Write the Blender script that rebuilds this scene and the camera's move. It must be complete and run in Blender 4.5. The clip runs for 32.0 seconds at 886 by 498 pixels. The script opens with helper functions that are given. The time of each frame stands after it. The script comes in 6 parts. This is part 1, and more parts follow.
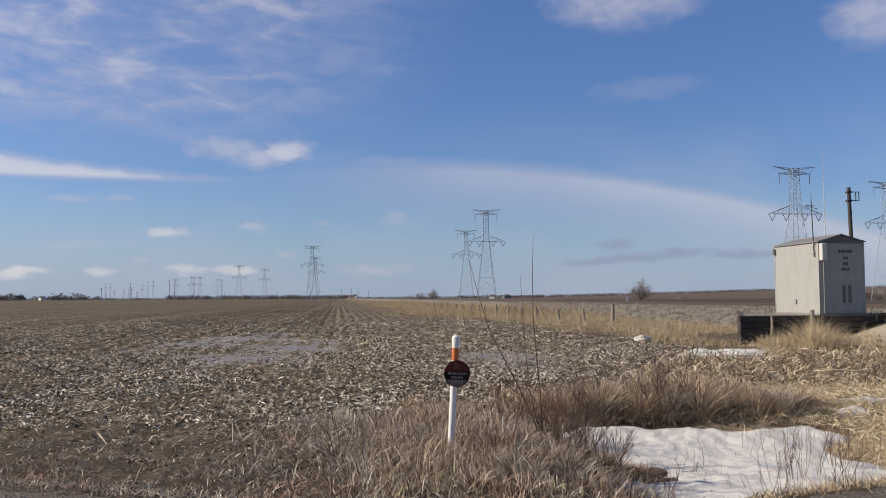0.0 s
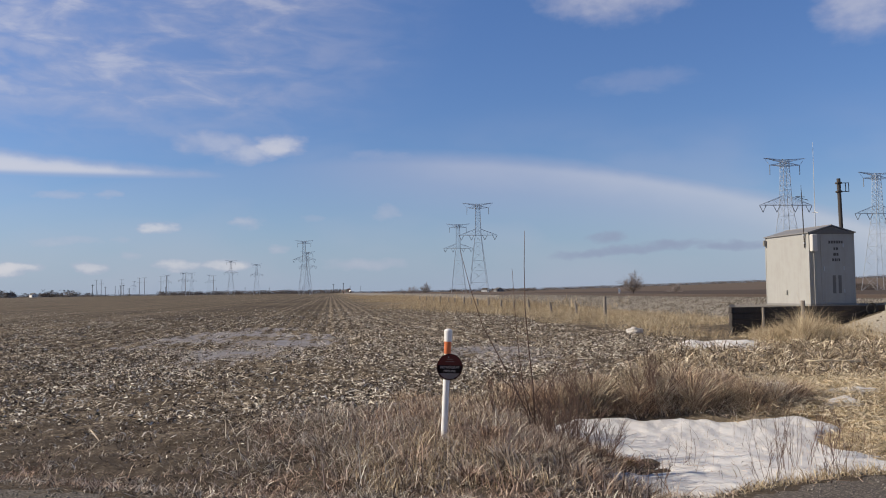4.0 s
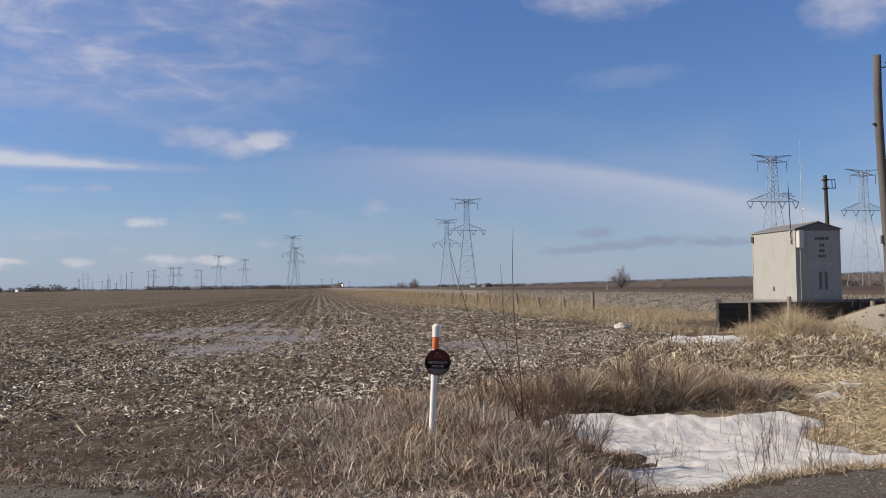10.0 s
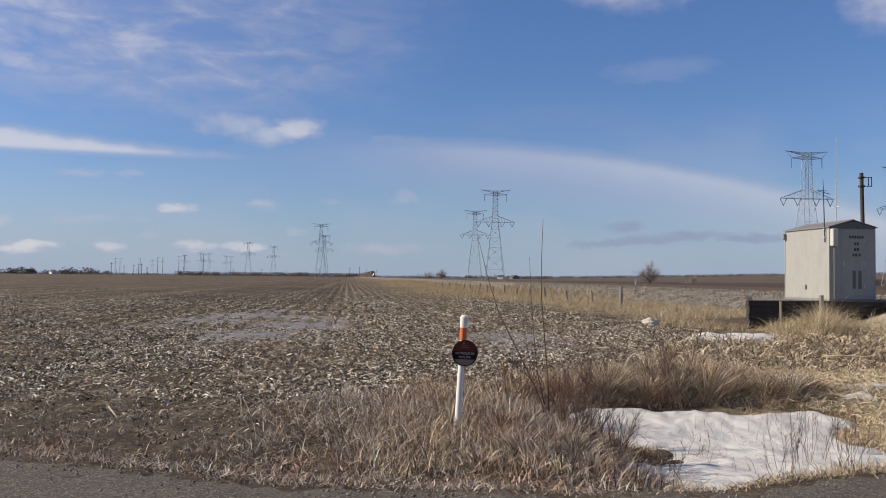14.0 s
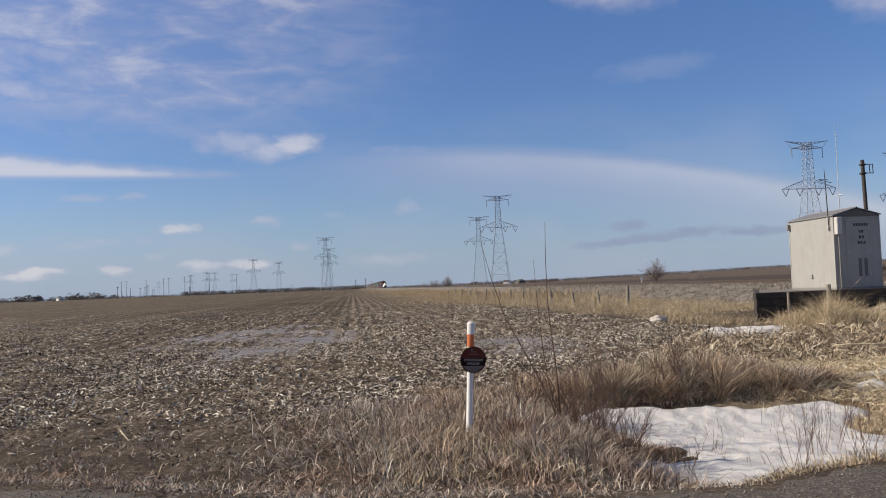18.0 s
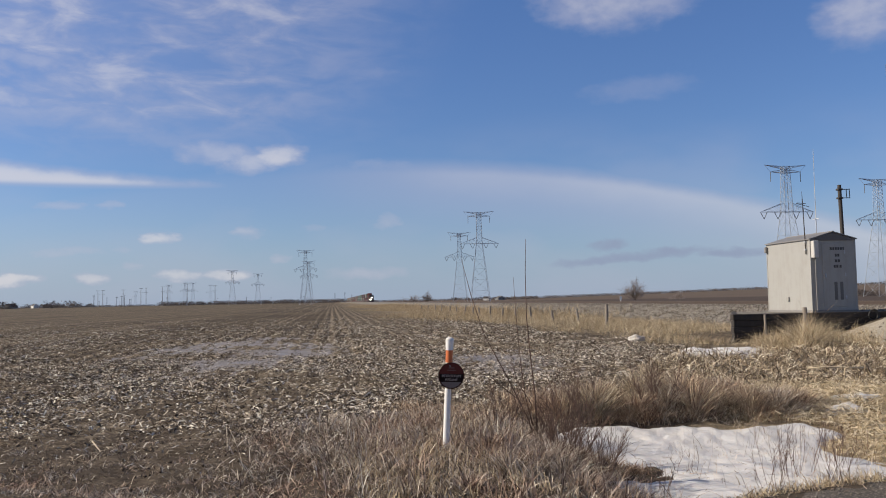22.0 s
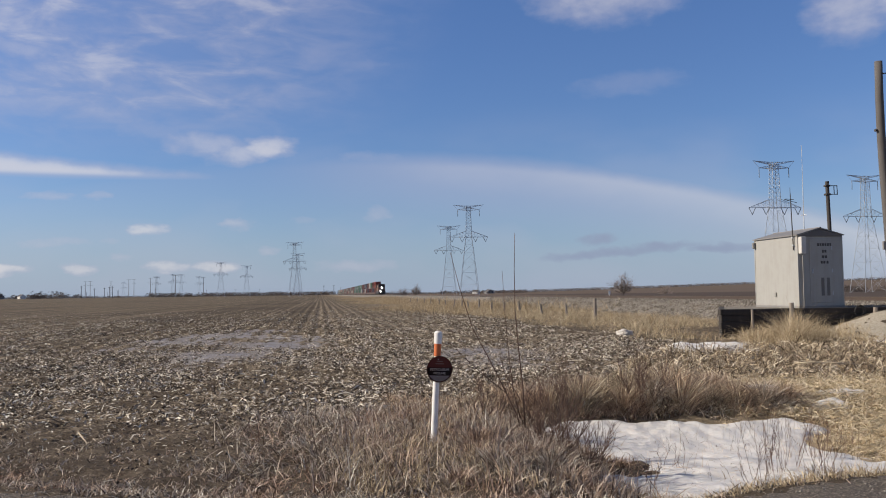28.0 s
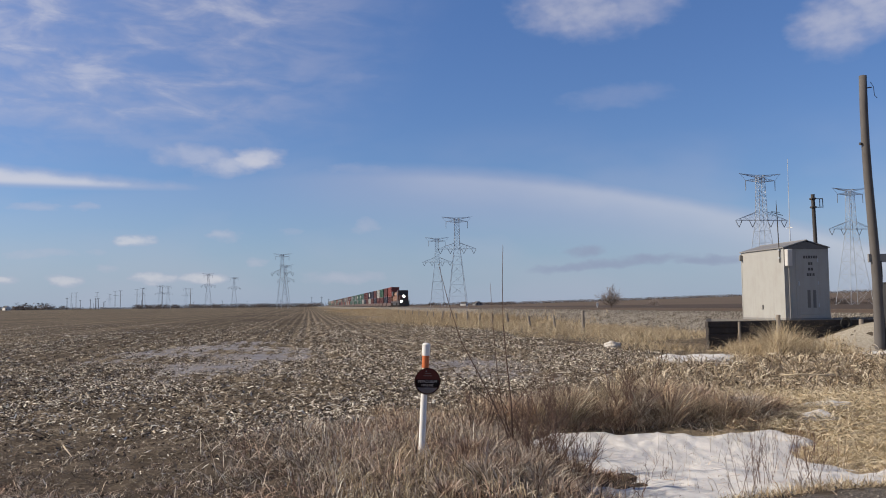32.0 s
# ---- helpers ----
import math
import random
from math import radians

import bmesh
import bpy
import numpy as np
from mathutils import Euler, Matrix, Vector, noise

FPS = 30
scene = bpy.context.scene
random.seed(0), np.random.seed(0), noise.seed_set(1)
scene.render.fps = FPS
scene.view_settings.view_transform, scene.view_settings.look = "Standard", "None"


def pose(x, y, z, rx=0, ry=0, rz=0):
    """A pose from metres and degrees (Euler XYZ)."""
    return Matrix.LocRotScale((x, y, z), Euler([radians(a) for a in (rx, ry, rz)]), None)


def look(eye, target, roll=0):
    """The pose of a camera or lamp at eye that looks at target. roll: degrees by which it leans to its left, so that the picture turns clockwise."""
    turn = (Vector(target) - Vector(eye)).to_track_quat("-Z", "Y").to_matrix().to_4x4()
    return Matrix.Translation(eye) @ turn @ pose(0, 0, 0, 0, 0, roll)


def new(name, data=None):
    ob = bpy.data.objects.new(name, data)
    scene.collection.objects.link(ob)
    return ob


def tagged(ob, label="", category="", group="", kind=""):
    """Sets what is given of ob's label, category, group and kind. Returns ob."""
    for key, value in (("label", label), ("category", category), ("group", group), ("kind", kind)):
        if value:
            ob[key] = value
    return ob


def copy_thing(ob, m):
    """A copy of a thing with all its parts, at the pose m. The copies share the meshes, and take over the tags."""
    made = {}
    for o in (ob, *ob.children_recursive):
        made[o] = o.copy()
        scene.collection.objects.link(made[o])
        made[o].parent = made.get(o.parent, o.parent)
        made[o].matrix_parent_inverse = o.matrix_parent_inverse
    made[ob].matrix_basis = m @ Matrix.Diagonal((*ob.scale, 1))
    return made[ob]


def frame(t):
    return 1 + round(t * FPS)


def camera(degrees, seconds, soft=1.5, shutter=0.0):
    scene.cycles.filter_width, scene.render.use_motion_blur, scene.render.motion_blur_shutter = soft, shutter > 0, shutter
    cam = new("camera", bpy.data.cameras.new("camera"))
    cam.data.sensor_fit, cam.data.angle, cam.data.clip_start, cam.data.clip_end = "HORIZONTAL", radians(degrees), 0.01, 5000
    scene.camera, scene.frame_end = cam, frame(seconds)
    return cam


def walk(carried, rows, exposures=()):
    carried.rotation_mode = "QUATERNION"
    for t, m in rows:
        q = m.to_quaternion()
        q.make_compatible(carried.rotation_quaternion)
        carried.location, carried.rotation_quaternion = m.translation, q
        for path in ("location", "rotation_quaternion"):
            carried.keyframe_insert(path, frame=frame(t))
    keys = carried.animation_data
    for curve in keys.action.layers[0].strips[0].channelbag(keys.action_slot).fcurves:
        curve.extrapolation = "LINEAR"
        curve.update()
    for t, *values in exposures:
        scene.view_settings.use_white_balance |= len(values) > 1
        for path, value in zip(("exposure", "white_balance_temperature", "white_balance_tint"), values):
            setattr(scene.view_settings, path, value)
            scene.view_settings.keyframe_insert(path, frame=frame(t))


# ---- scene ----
cam = camera(55.21, 32.0, soft=1.0)

# seconds, eye x, y, z, heading right of the track's direction, upward tilt, lean
PATH = [
    (0, -0.005, -0.000, 1.700, 7.05, 3.28, -0.29),
    (0.5, -0.003, -0.000, 1.699, 7.07, 3.38, -0.55),
    (1, 0.004, 0.000, 1.700, 7.55, 3.46, -0.99),
    (1.5, 0.004, 0.000, 1.700, 7.71, 3.32, -0.99),
    (2, -0.000, 0.000, 1.699, 7.70, 3.12, -0.95),
    (2.5, -0.001, 0.000, 1.699, 7.58, 3.03, -0.81),
    (3, -0.002, -0.000, 1.701, 7.54, 2.96, -0.66),
    (3.5, 0.000, -0.000, 1.699, 7.60, 2.91, -0.78),
    (5.5, -0.005, -0.000, 1.699, 7.44, 2.71, -0.57),
    (6, -0.002, -0.000, 1.699, 7.39, 2.77, -0.56),
    (6.5, 0.000, -0.000, 1.699, 7.50, 2.80, -0.68),
    (7, -0.002, -0.000, 1.698, 7.54, 2.72, -0.72),
    (7.5, -0.007, 0.000, 1.699, 7.47, 2.66, -0.67),
    (8, 0.001, -0.000, 1.702, 7.49, 2.67, -0.68),
    (8.5, -0.001, 0.000, 1.703, 7.63, 2.56, -0.25),
    (9, -0.002, 0.000, 1.698, 7.88, 2.48, -0.47),
    (9.5, 0.001, 0.000, 1.701, 8.10, 2.55, -0.11),
    (10, 0.002, 0.000, 1.699, 8.35, 2.53, -0.64),
    (10.5, 0.003, 0.000, 1.701, 8.39, 2.52, -0.34),
    (11, -0.001, 0.000, 1.702, 8.21, 2.58, 0.06),
    (11.5, 0.002, 0.000, 1.702, 8.27, 2.69, -0.10),
    (12, -0.002, 0.000, 1.703, 8.10, 2.57, -0.50),
    (12.5, -0.001, 0.000, 1.701, 7.95, 2.58, -0.09),
    (13, -0.003, 0.000, 1.703, 7.55, 2.35, -0.22),
    (13.5, -0.012, -0.000, 1.699, 6.86, 1.75, 0.38),
    (14, -0.014, -0.000, 1.699, 6.46, 1.91, 0.59),
    (14.5, -0.006, -0.000, 1.700, 6.40, 2.32, 0.07),
    (16.5, -0.010, -0.000, 1.696, 5.62, 2.08, -1.12),
    (17, -0.011, -0.000, 1.700, 5.62, 2.02, -1.66),
    (17.5, -0.008, -0.000, 1.694, 5.79, 2.27, -1.86),
    (18, 0.001, -0.000, 1.698, 6.17, 2.44, -2.21),
    (18.5, -0.001, -0.000, 1.698, 6.50, 2.94, -1.91),
    (19, 0.005, -0.000, 1.697, 6.65, 3.32, -1.99),
    (19.5, 0.004, -0.000, 1.697, 6.85, 3.83, -2.03),
    (20, 0.011, -0.000, 1.697, 7.15, 3.85, -2.28),
    (20.5, 0.004, -0.000, 1.697, 7.31, 3.64, -1.80),
    (21, 0.003, 0.000, 1.700, 7.55, 3.72, -1.18),
    (21.5, 0.006, -0.000, 1.698, 7.56, 3.64, -1.14),
    (22, 0.003, -0.000, 1.698, 7.51, 3.44, -1.07),
    (22.5, 0.000, -0.000, 1.698, 7.49, 3.24, -0.59),
    (23, 0.000, 0.000, 1.698, 7.65, 3.23, -0.46),
    (23.5, -0.006, 0.000, 1.703, 7.46, 3.29, 0.06),
    (24, -0.005, -0.000, 1.700, 7.35, 3.56, 0.20),
    (24.5, -0.007, -0.000, 1.700, 7.35, 3.73, 0.10),
    (25, -0.003, -0.000, 1.697, 7.51, 3.81, -0.04),
    (25.5, 0.003, 0.000, 1.701, 7.70, 3.55, -0.07),
    (27.5, 0.006, 0.000, 1.700, 8.07, 3.10, -0.75),
    (28, 0.006, 0.000, 1.703, 8.22, 2.97, -0.71),
    (28.5, 0.007, 0.000, 1.704, 8.38, 3.17, -0.34),
    (29, 0.006, 0.000, 1.703, 8.39, 3.31, -0.38),
    (29.5, 0.007, 0.000, 1.700, 8.65, 3.44, -0.28),
    (30, 0.007, 0.000, 1.703, 8.84, 3.45, -0.39),
    (30.5, 0.010, 0.000, 1.703, 9.06, 3.65, -0.57),
    (31, 0.011, 0.000, 1.704, 9.12, 3.92, -0.46),
    (31.5, 0.007, 0.000, 1.702, 9.07, 3.91, -0.54),
    (32, 0.008, 0.000, 1.702, 9.02, 3.76, -0.65),
]


def aim(x, y, z, heading, tilt, lean):
    h, v = radians(heading), radians(tilt)
    d = Vector((math.sin(h) * math.cos(v), math.cos(h) * math.cos(v), math.sin(v)))
    return look((x, y, z), Vector((x, y, z)) + 10 * d, lean)


walk(cam, [(r[0], aim(*r[1:])) for r in PATH], [(0, 0.0), (32, 0.0)])

# ---- sky and sun ----
SUN_AZ, SUN_EL = -82.0, 30.0
sun = new("sun", bpy.data.lights.new("sun", "SUN"))
sun.data.energy, sun.data.angle, sun.data.color = 5.7, radians(0.6), (1.0, 0.88, 0.72)
sd = Vector((math.sin(radians(SUN_AZ)) * math.cos(radians(SUN_EL)), math.cos(radians(SUN_AZ)) * math.cos(radians(SUN_EL)), math.sin(radians(SUN_EL))))
sun.matrix_world = look(sd * 60, (0, 0, 0))


class Nodes:
    """Short notation for node graphs."""

    def __init__(self, tree):
        self.t = tree
        tree.nodes.clear()

    def n(self, kind, ins=None, **props):
        node = self.t.nodes.new(kind)
        for k, v in props.items():
            if k == "operation": node.operation = v
            elif k == "blend_type": node.blend_type = v
            elif k == "data_type": node.data_type = v
            elif k == "use_clamp": node.use_clamp = v
            elif k == "feature": node.feature = v
            elif k == "distance": node.distance = v
            elif k == "interpolation_type": node.interpolation_type = v
        for k, v in (ins or {}).items():
            s = node.inputs[k]
            if isinstance(v, bpy.types.NodeSocket):
                self.t.links.new(v, s)
            elif isinstance(v, bpy.types.Node):
                self.t.links.new(v.outputs[0], s)
            else:
                s.default_value = v
        return node

    def m(self, op, a, b=0.0, c=0.0, clamp=False):
        node = self.n("ShaderNodeMath", {0: a, 1: b, 2: c}, operation=op)
        node.use_clamp = clamp
        return node.outputs[0]

    def mix(self, f, a, b, blend="MIX"):
        node = self.t.nodes.new("ShaderNodeMixRGB")
        node.blend_type = blend
        for k, v in ((0, f), (1, a), (2, b)):
            if isinstance(v, bpy.types.NodeSocket): self.t.links.new(v, node.inputs[k])
            elif k == 0: node.inputs[0].default_value = v
            else: node.inputs[k].default_value = (*v[:3], 1)
        return node.outputs[0]

    def ramp(self, f, stops):
        node = self.t.nodes.new("ShaderNodeValToRGB")
        e = node.color_ramp.elements
        while len(e) < len(stops): e.new(0.5)
        for el, (p, c) in zip(e, stops):
            el.position, el.color = p, ((*c, 1) if isinstance(c, tuple) else (c, c, c, 1))
        self.t.links.new(f, node.inputs[0])
        return node.outputs[0]

    def noise(self, vec, scale, detail=3.0, rough=0.55, distort=0.0):
        ins = {"Scale": scale, "Detail": detail, "Roughness": rough, "Distortion": distort}
        if vec is not None: ins["Vector"] = vec
        return self.n("ShaderNodeTexNoise", ins).outputs[0]

    def scaled(self, vec, sx, sy, sz, rot=(0, 0, 0)):
        return self.n("ShaderNodeMapping", {"Vector": vec, "Scale": (sx, sy, sz), "Rotation": rot}).outputs[0]


def make_world():
    world = bpy.data.worlds.new("sky")
    scene.world = world
    world.use_nodes = True
    g = Nodes(world.node_tree)
    sky = g.t.nodes.new("ShaderNodeTexSky")
    sky.sky_type, sky.sun_disc = "NISHITA", False
    sky.sun_elevation, sky.sun_rotation = radians(SUN_EL), radians(SUN_AZ)
    sky.air_density, sky.dust_density, sky.ozone_density = 1.0, 0.1, 3.0
    way = g.t.nodes.new("ShaderNodeTexCoord").outputs["Generated"]
    sep = g.n("ShaderNodeSeparateXYZ", {0: way})
    az = g.m("MULTIPLY", g.m("ARCTAN2", sep.outputs[0], sep.outputs[1]), 57.2958)
    el = g.m("MULTIPLY", g.m("ARCSINE", sep.outputs[2]), 57.2958)
    flat = g.n("ShaderNodeCombineXYZ", {0: az, 1: el}).outputs[0]
    # wind-drawn coordinates, so that no outline stays a plain ellipse
    push = g.n("ShaderNodeTexNoise", {"Vector": g.scaled(flat, 0.55, 1.1, 1), "Scale": 1.0, "Detail": 3.0, "Roughness": 0.55})
    curl = g.n("ShaderNodeSeparateXYZ", {0: push.outputs["Color"]})
    waz = g.m("ADD", az, g.m("MULTIPLY", g.m("SUBTRACT", curl.outputs[0], 0.5), 2.2))
    wel = g.m("ADD", el, g.m("MULTIPLY", g.m("SUBTRACT", curl.outputs[1], 0.5), 0.8))
    ragged = g.noise(g.scaled(flat, 0.7, 1.2, 1), 1.0, 4.0, 0.52)
    billow = g.noise(g.scaled(flat, 1.5, 2.2, 1), 1.0, 3.0, 0.5)
    broad = g.noise(g.scaled(flat, 0.09, 0.2, 1), 1.0, 3, 0.5)

    def ss(v, lo, hi, out_lo=0.0, out_hi=1.0):
        return g.n("ShaderNodeMapRange", {0: v, 1: lo, 2: hi, 3: out_lo, 4: out_hi}, interpolation_type="SMOOTHSTEP").outputs[0]

    def puff(a, e, w, h, lean, dens, rag):
        c, s = math.cos(radians(lean)), math.sin(radians(lean))
        da, de = g.m("SUBTRACT", waz, a), g.m("SUBTRACT", wel, e)
        p = g.m("ADD", g.m("MULTIPLY", da, c / w), g.m("MULTIPLY", de, s / w))
        q = g.m("ADD", g.m("MULTIPLY", da, -s / h), g.m("MULTIPLY", de, c / h))
        r2 = g.m("ADD", g.m("MULTIPLY", p, p), g.m("MULTIPLY", q, q))
        k = g.m("ADD", g.m("SUBTRACT", 1.0, r2), g.m("MULTIPLY", g.m("SUBTRACT", ragged, 0.5), 2.0 * rag))
        k = g.m("ADD", k, g.m("MULTIPLY", g.m("SUBTRACT", billow, 0.5), 0.7 * rag))
        return ss(k, -1.0, 1.35, 0.0, dens)

    # clouds: heading, height, half width, half height, lean (degrees), density, raggedness
    clouds = [(-3.5, 9.7, 1.7, 0.85, 8, 0.66, 0.5), (-5.2, 9.3, 2.0, 0.75, 8, 0.52, 0.6), (-7.2, 9.8, 2.8, 0.85, -3, 0.46, 0.7), (-11.0, 10.6, 2.8, 0.6, -4, 0.24, 0.9),
              (18.6, 19.3, 3.8, 1.8, -6, 0.48, 0.7), (16.6, 18.7, 2.2, 1.0, -6, 0.38, 0.8), (22.2, 19.4, 3.0, 1.5, 8, 0.42, 0.8), (34.4, 16.7, 2.2, 1.7, 8, 0.50, 0.6), (37.0, 17.6, 2.8, 1.8, 8, 0.5, 0.8),
              (-11.0, 4.25, 1.15, 0.36, 0, 0.66, 0.6), (-5.6, 4.68, 1.05, 0.4, 0, 0.44, 0.7), (3.85, 5.45, 1.15, 0.55, 12, 0.34, 0.8), (-1.1, 4.97, 0.6, 0.3, 0, 0.22, 0.8), (-3.4, 3.0, 0.75, 0.28, 0, 0.36, 0.7),
              (-19.8, 1.66, 1.9, 0.36, 2, 0.70, 0.8), (-22.0, 3.0, 1.7, 0.5, 4, 0.42, 0.8), (-9.85, 1.95, 1.5, 0.42, 0, 0.60, 0.8), (-6.8, 1.9, 1.9, 0.4, 0, 0.62, 0.8), (-15.0, 1.76, 1.0, 0.38, 0, 0.56, 0.8),
              (2.4, 1.92, 2.6, 0.4, 0, 0.36, 0.9), (-16.3, 3.42, 2.0, 0.32, 5, 0.36, 0.8), (-16.8, 6.2, 1.9, 0.26, 2, 0.36, 0.8), (-14.1, 6.34, 0.9, 0.26, 0, 0.34, 0.8), (-13.4, 3.57, 0.8, 0.26, 0, 0.3, 0.8),
              (-12.6, 2.5, 0.85, 0.26, 0, 0.36, 0.8), (-24.5, 1.5, 2.6, 0.5, 0, 0.5, 0.9), (20.9, 13.6, 3.2, 0.7, 3, 0.16, 0.9),
              (-19.0, 14.9, 3.4, 0.6, -6, 0.40, 1.0), (-20.6, 12.7, 2.4, 0.7, -10, 0.46, 0.9), (-14.6, 14.4, 3.6, 0.6, -8, 0.36, 1.0), (-11.5, 13.0, 3.2, 0.5, -10, 0.30, 1.0), (-3.4, 14.8, 1.9, 0.55, 0, 0.2, 0.9), (2.6, 15.3, 1.7, 0.5, 4, 0.2, 0.9)]
    total = None
    for c in clouds:
        soft = puff(*c)
        total = soft if total is None else g.m("MAXIMUM", total, soft)
    uneven = g.m("MULTIPLY", g.m("SUBTRACT", ragged, 0.5), 0.5)
    # long thin streak that tapers towards the track
    low_edge = g.m("MULTIPLY_ADD", az, 0.017, 7.76)
    top_edge = g.m("ADD", g.m("MULTIPLY_ADD", az, -0.078, 7.45), uneven)
    streak = g.m("MULTIPLY", ss(g.m("SUBTRACT", el, low_edge), -0.3, 0.4), ss(g.m("SUBTRACT", top_edge, el), -0.2, 0.9))
    streak = g.m("MULTIPLY", streak, ss(az, -2.0, -8.0, 0.0, 0.66))
    total = g.m("MAXIMUM", total, streak)
    # broad veil with a crisp upper edge, fading downwards
    rim = g.m("ADD", g.m("MULTIPLY_ADD", az, g.m("MULTIPLY_ADD", az, -0.0058, 0.052), 9.42), g.m("MULTIPLY", uneven, 0.5))
    under = g.m("SUBTRACT", rim, el)
    band = g.m("MULTIPLY", ss(under, -0.35, 1.1), ss(under, 6.0, 0.6))
    band = g.m("MULTIPLY", band, g.m("MULTIPLY", ss(az, -6.0, 12.0, 0.10, 0.46), ss(az, 75.0, 45.0)))
    band = g.m("MULTIPLY", band, g.m("MULTIPLY_ADD", broad, 0.5, 0.75))
    total = g.m("MAXIMUM", total, band)
    total = g.m("MAXIMUM", total, puff(4.2, 8.9, 3.6, 0.5, -2, 0.26, 0.9))
    # thin mottled high cloud that thickens away from the open blue
    mottled = g.noise(g.scaled(flat, 0.22, 0.62, 1, (0, 0, radians(9))), 1.0, 5, 0.56, 0.5)
    ripple = g.noise(g.scaled(flat, 0.62, 1.9, 1, (0, 0, radians(12))), 1.0, 3, 0.5, 0.3)
    high = g.m("ADD", ss(g.m("ADD", mottled, g.m("MULTIPLY", g.m("SUBTRACT", ripple, 0.5), 0.2)), 0.30, 0.74, 0.0, 0.36), ss(broad, 0.3, 0.7, 0.06, 0.18))
    where = ss(g.m("ADD", az, g.m("MULTIPLY", el, -0.55)), 1.0, -17.0)
    where = g.m("MULTIPLY", where, ss(el, 9.6, 13.0, 0.3, 1.0))
    where = g.m("MULTIPLY", where, ss(el, 8.2, 10.0))
    where = g.m("MULTIPLY", where, g.n("ShaderNodeMapRange", {0: az, 1: -75.0, 2: -50.0}).outputs[0])
    total = g.m("MAXIMUM", total, g.m("MULTIPLY", high, where))
    # faint uneven haze between the clouds
    haze = g.m("MULTIPLY", ss(broad, 0.36, 0.68, 0.0, 0.16), ss(el, 13.0, 8.0))
    total = g.m("MAXIMUM", total, haze)
    # grey undersides
    dark = None
    for c in ((18.7, 3.45, 1.1, 0.42, 0, 0.85, 0.8), (17.4, 2.4, 2.6, 0.3, 4, 0.85, 0.9), (19.9, 2.65, 1.6, 0.28, 4, 0.85, 0.9), (22.6, 2.8, 2.6, 0.32, 2, 0.85, 0.9), (26.4, 2.66, 2.0, 0.28, 0, 0.85, 0.9)):
        k = puff(*c)
        dark = k if dark is None else g.m("MAXIMUM", dark, k)
    base = g.n("ShaderNodeHueSaturation", {"Saturation": 1.08, "Value": 0.085, "Color": sky.outputs[0]}).outputs[0]
    base = g.mix(1.0, base, (0.93, 1.0, 1.28), "MULTIPLY")
    deep = g.n("ShaderNodeMapRange", {0: el, 1: 2.0, 2: 22.0, 3: 0.86, 4: 1.08}).outputs[0]
    deep = g.m("MULTIPLY", deep, g.n("ShaderNodeMapRange", {0: el, 1: 22.0, 2: 46.0, 3: 1.0, 4: 0.26}).outputs[0])
    base = g.n("ShaderNodeHueSaturation", {"Value": deep, "Color": base}).outputs[0]
    low = g.n("ShaderNodeMapRange", {0: el, 1: 7.0, 2: -1.0, 3: 0.0, 4: 0.75}, interpolation_type="SMOOTHSTEP").outputs[0]
    base = g.mix(low, base, (0.29, 0.395, 0.58))
    lit = g.mix(ss(total, 0.25, 0.62), (0.51, 0.495, 0.60), (0.73, 0.695, 0.715))
    colour = g.mix(total, base, lit)
    colour = g.mix(dark, colour, (0.28, 0.33, 0.46))
    back = g.n("ShaderNodeBackground", {"Color": colour, "Strength": 1.0})
    g.n("ShaderNodeOutputWorld", {"Surface": back.outputs[0]})


make_world()


# ---- materials ----
def material(name, build):
    mat = bpy.data.materials.new(name)
    mat.use_nodes = True
    g = Nodes(mat.node_tree)
    bsdf = g.t.nodes.new("ShaderNodeBsdfPrincipled")
    g.n("ShaderNodeOutputMaterial", {"Surface": bsdf.outputs[0]})
    g.b = bsdf
    g.obj = g.t.nodes.new("ShaderNodeTexCoord").outputs["Object"]
    g.geo = g.t.nodes.new("ShaderNodeNewGeometry")
    g.pos = g.geo.outputs["Position"]
    g.island = g.geo.outputs["Random Per Island"]
    build(g)
    return mat


def put(g, colour=None, rough=None, metal=None, bump=None, strength=0.4, dist=0.02, spec=None):
    for key, v in (("Base Color", colour), ("Roughness", rough), ("Metallic", metal), ("Specular IOR Level", spec)):
        if v is None: continue
        if isinstance(v, bpy.types.NodeSocket): g.t.links.new(v, g.b.inputs[key])
        else: g.b.inputs[key].default_value = (*v, 1) if isinstance(v, tuple) else v
    if bump is not None:
        b = g.n("ShaderNodeBump", {"Height": bump, "Strength": strength, "Distance": dist})
        g.t.links.new(b.outputs[0], g.b.inputs["Normal"])


def painted(name, c, rough=0.55, grime=(0.12, 0.10, 0.08), amount=0.35, scale=3.0, metal=0.0, spec=None):
    def build(g):
        n = g.noise(g.obj, scale, 6, 0.62)
        streak = g.noise(g.scaled(g.obj, 6, 6, 0.5), 1.0, 4, 0.6)
        f = g.m("MULTIPLY", g.ramp(g.m("MULTIPLY", n, streak), [(0.2, 0.0), (0.5, 1.0)]), amount)
        put(g, g.mix(f, c, grime), g.m("ADD", rough - 0.1, g.m("MULTIPLY", n, 0.2)), metal, n, 0.08, 0.01, spec)
    return material(name, build)


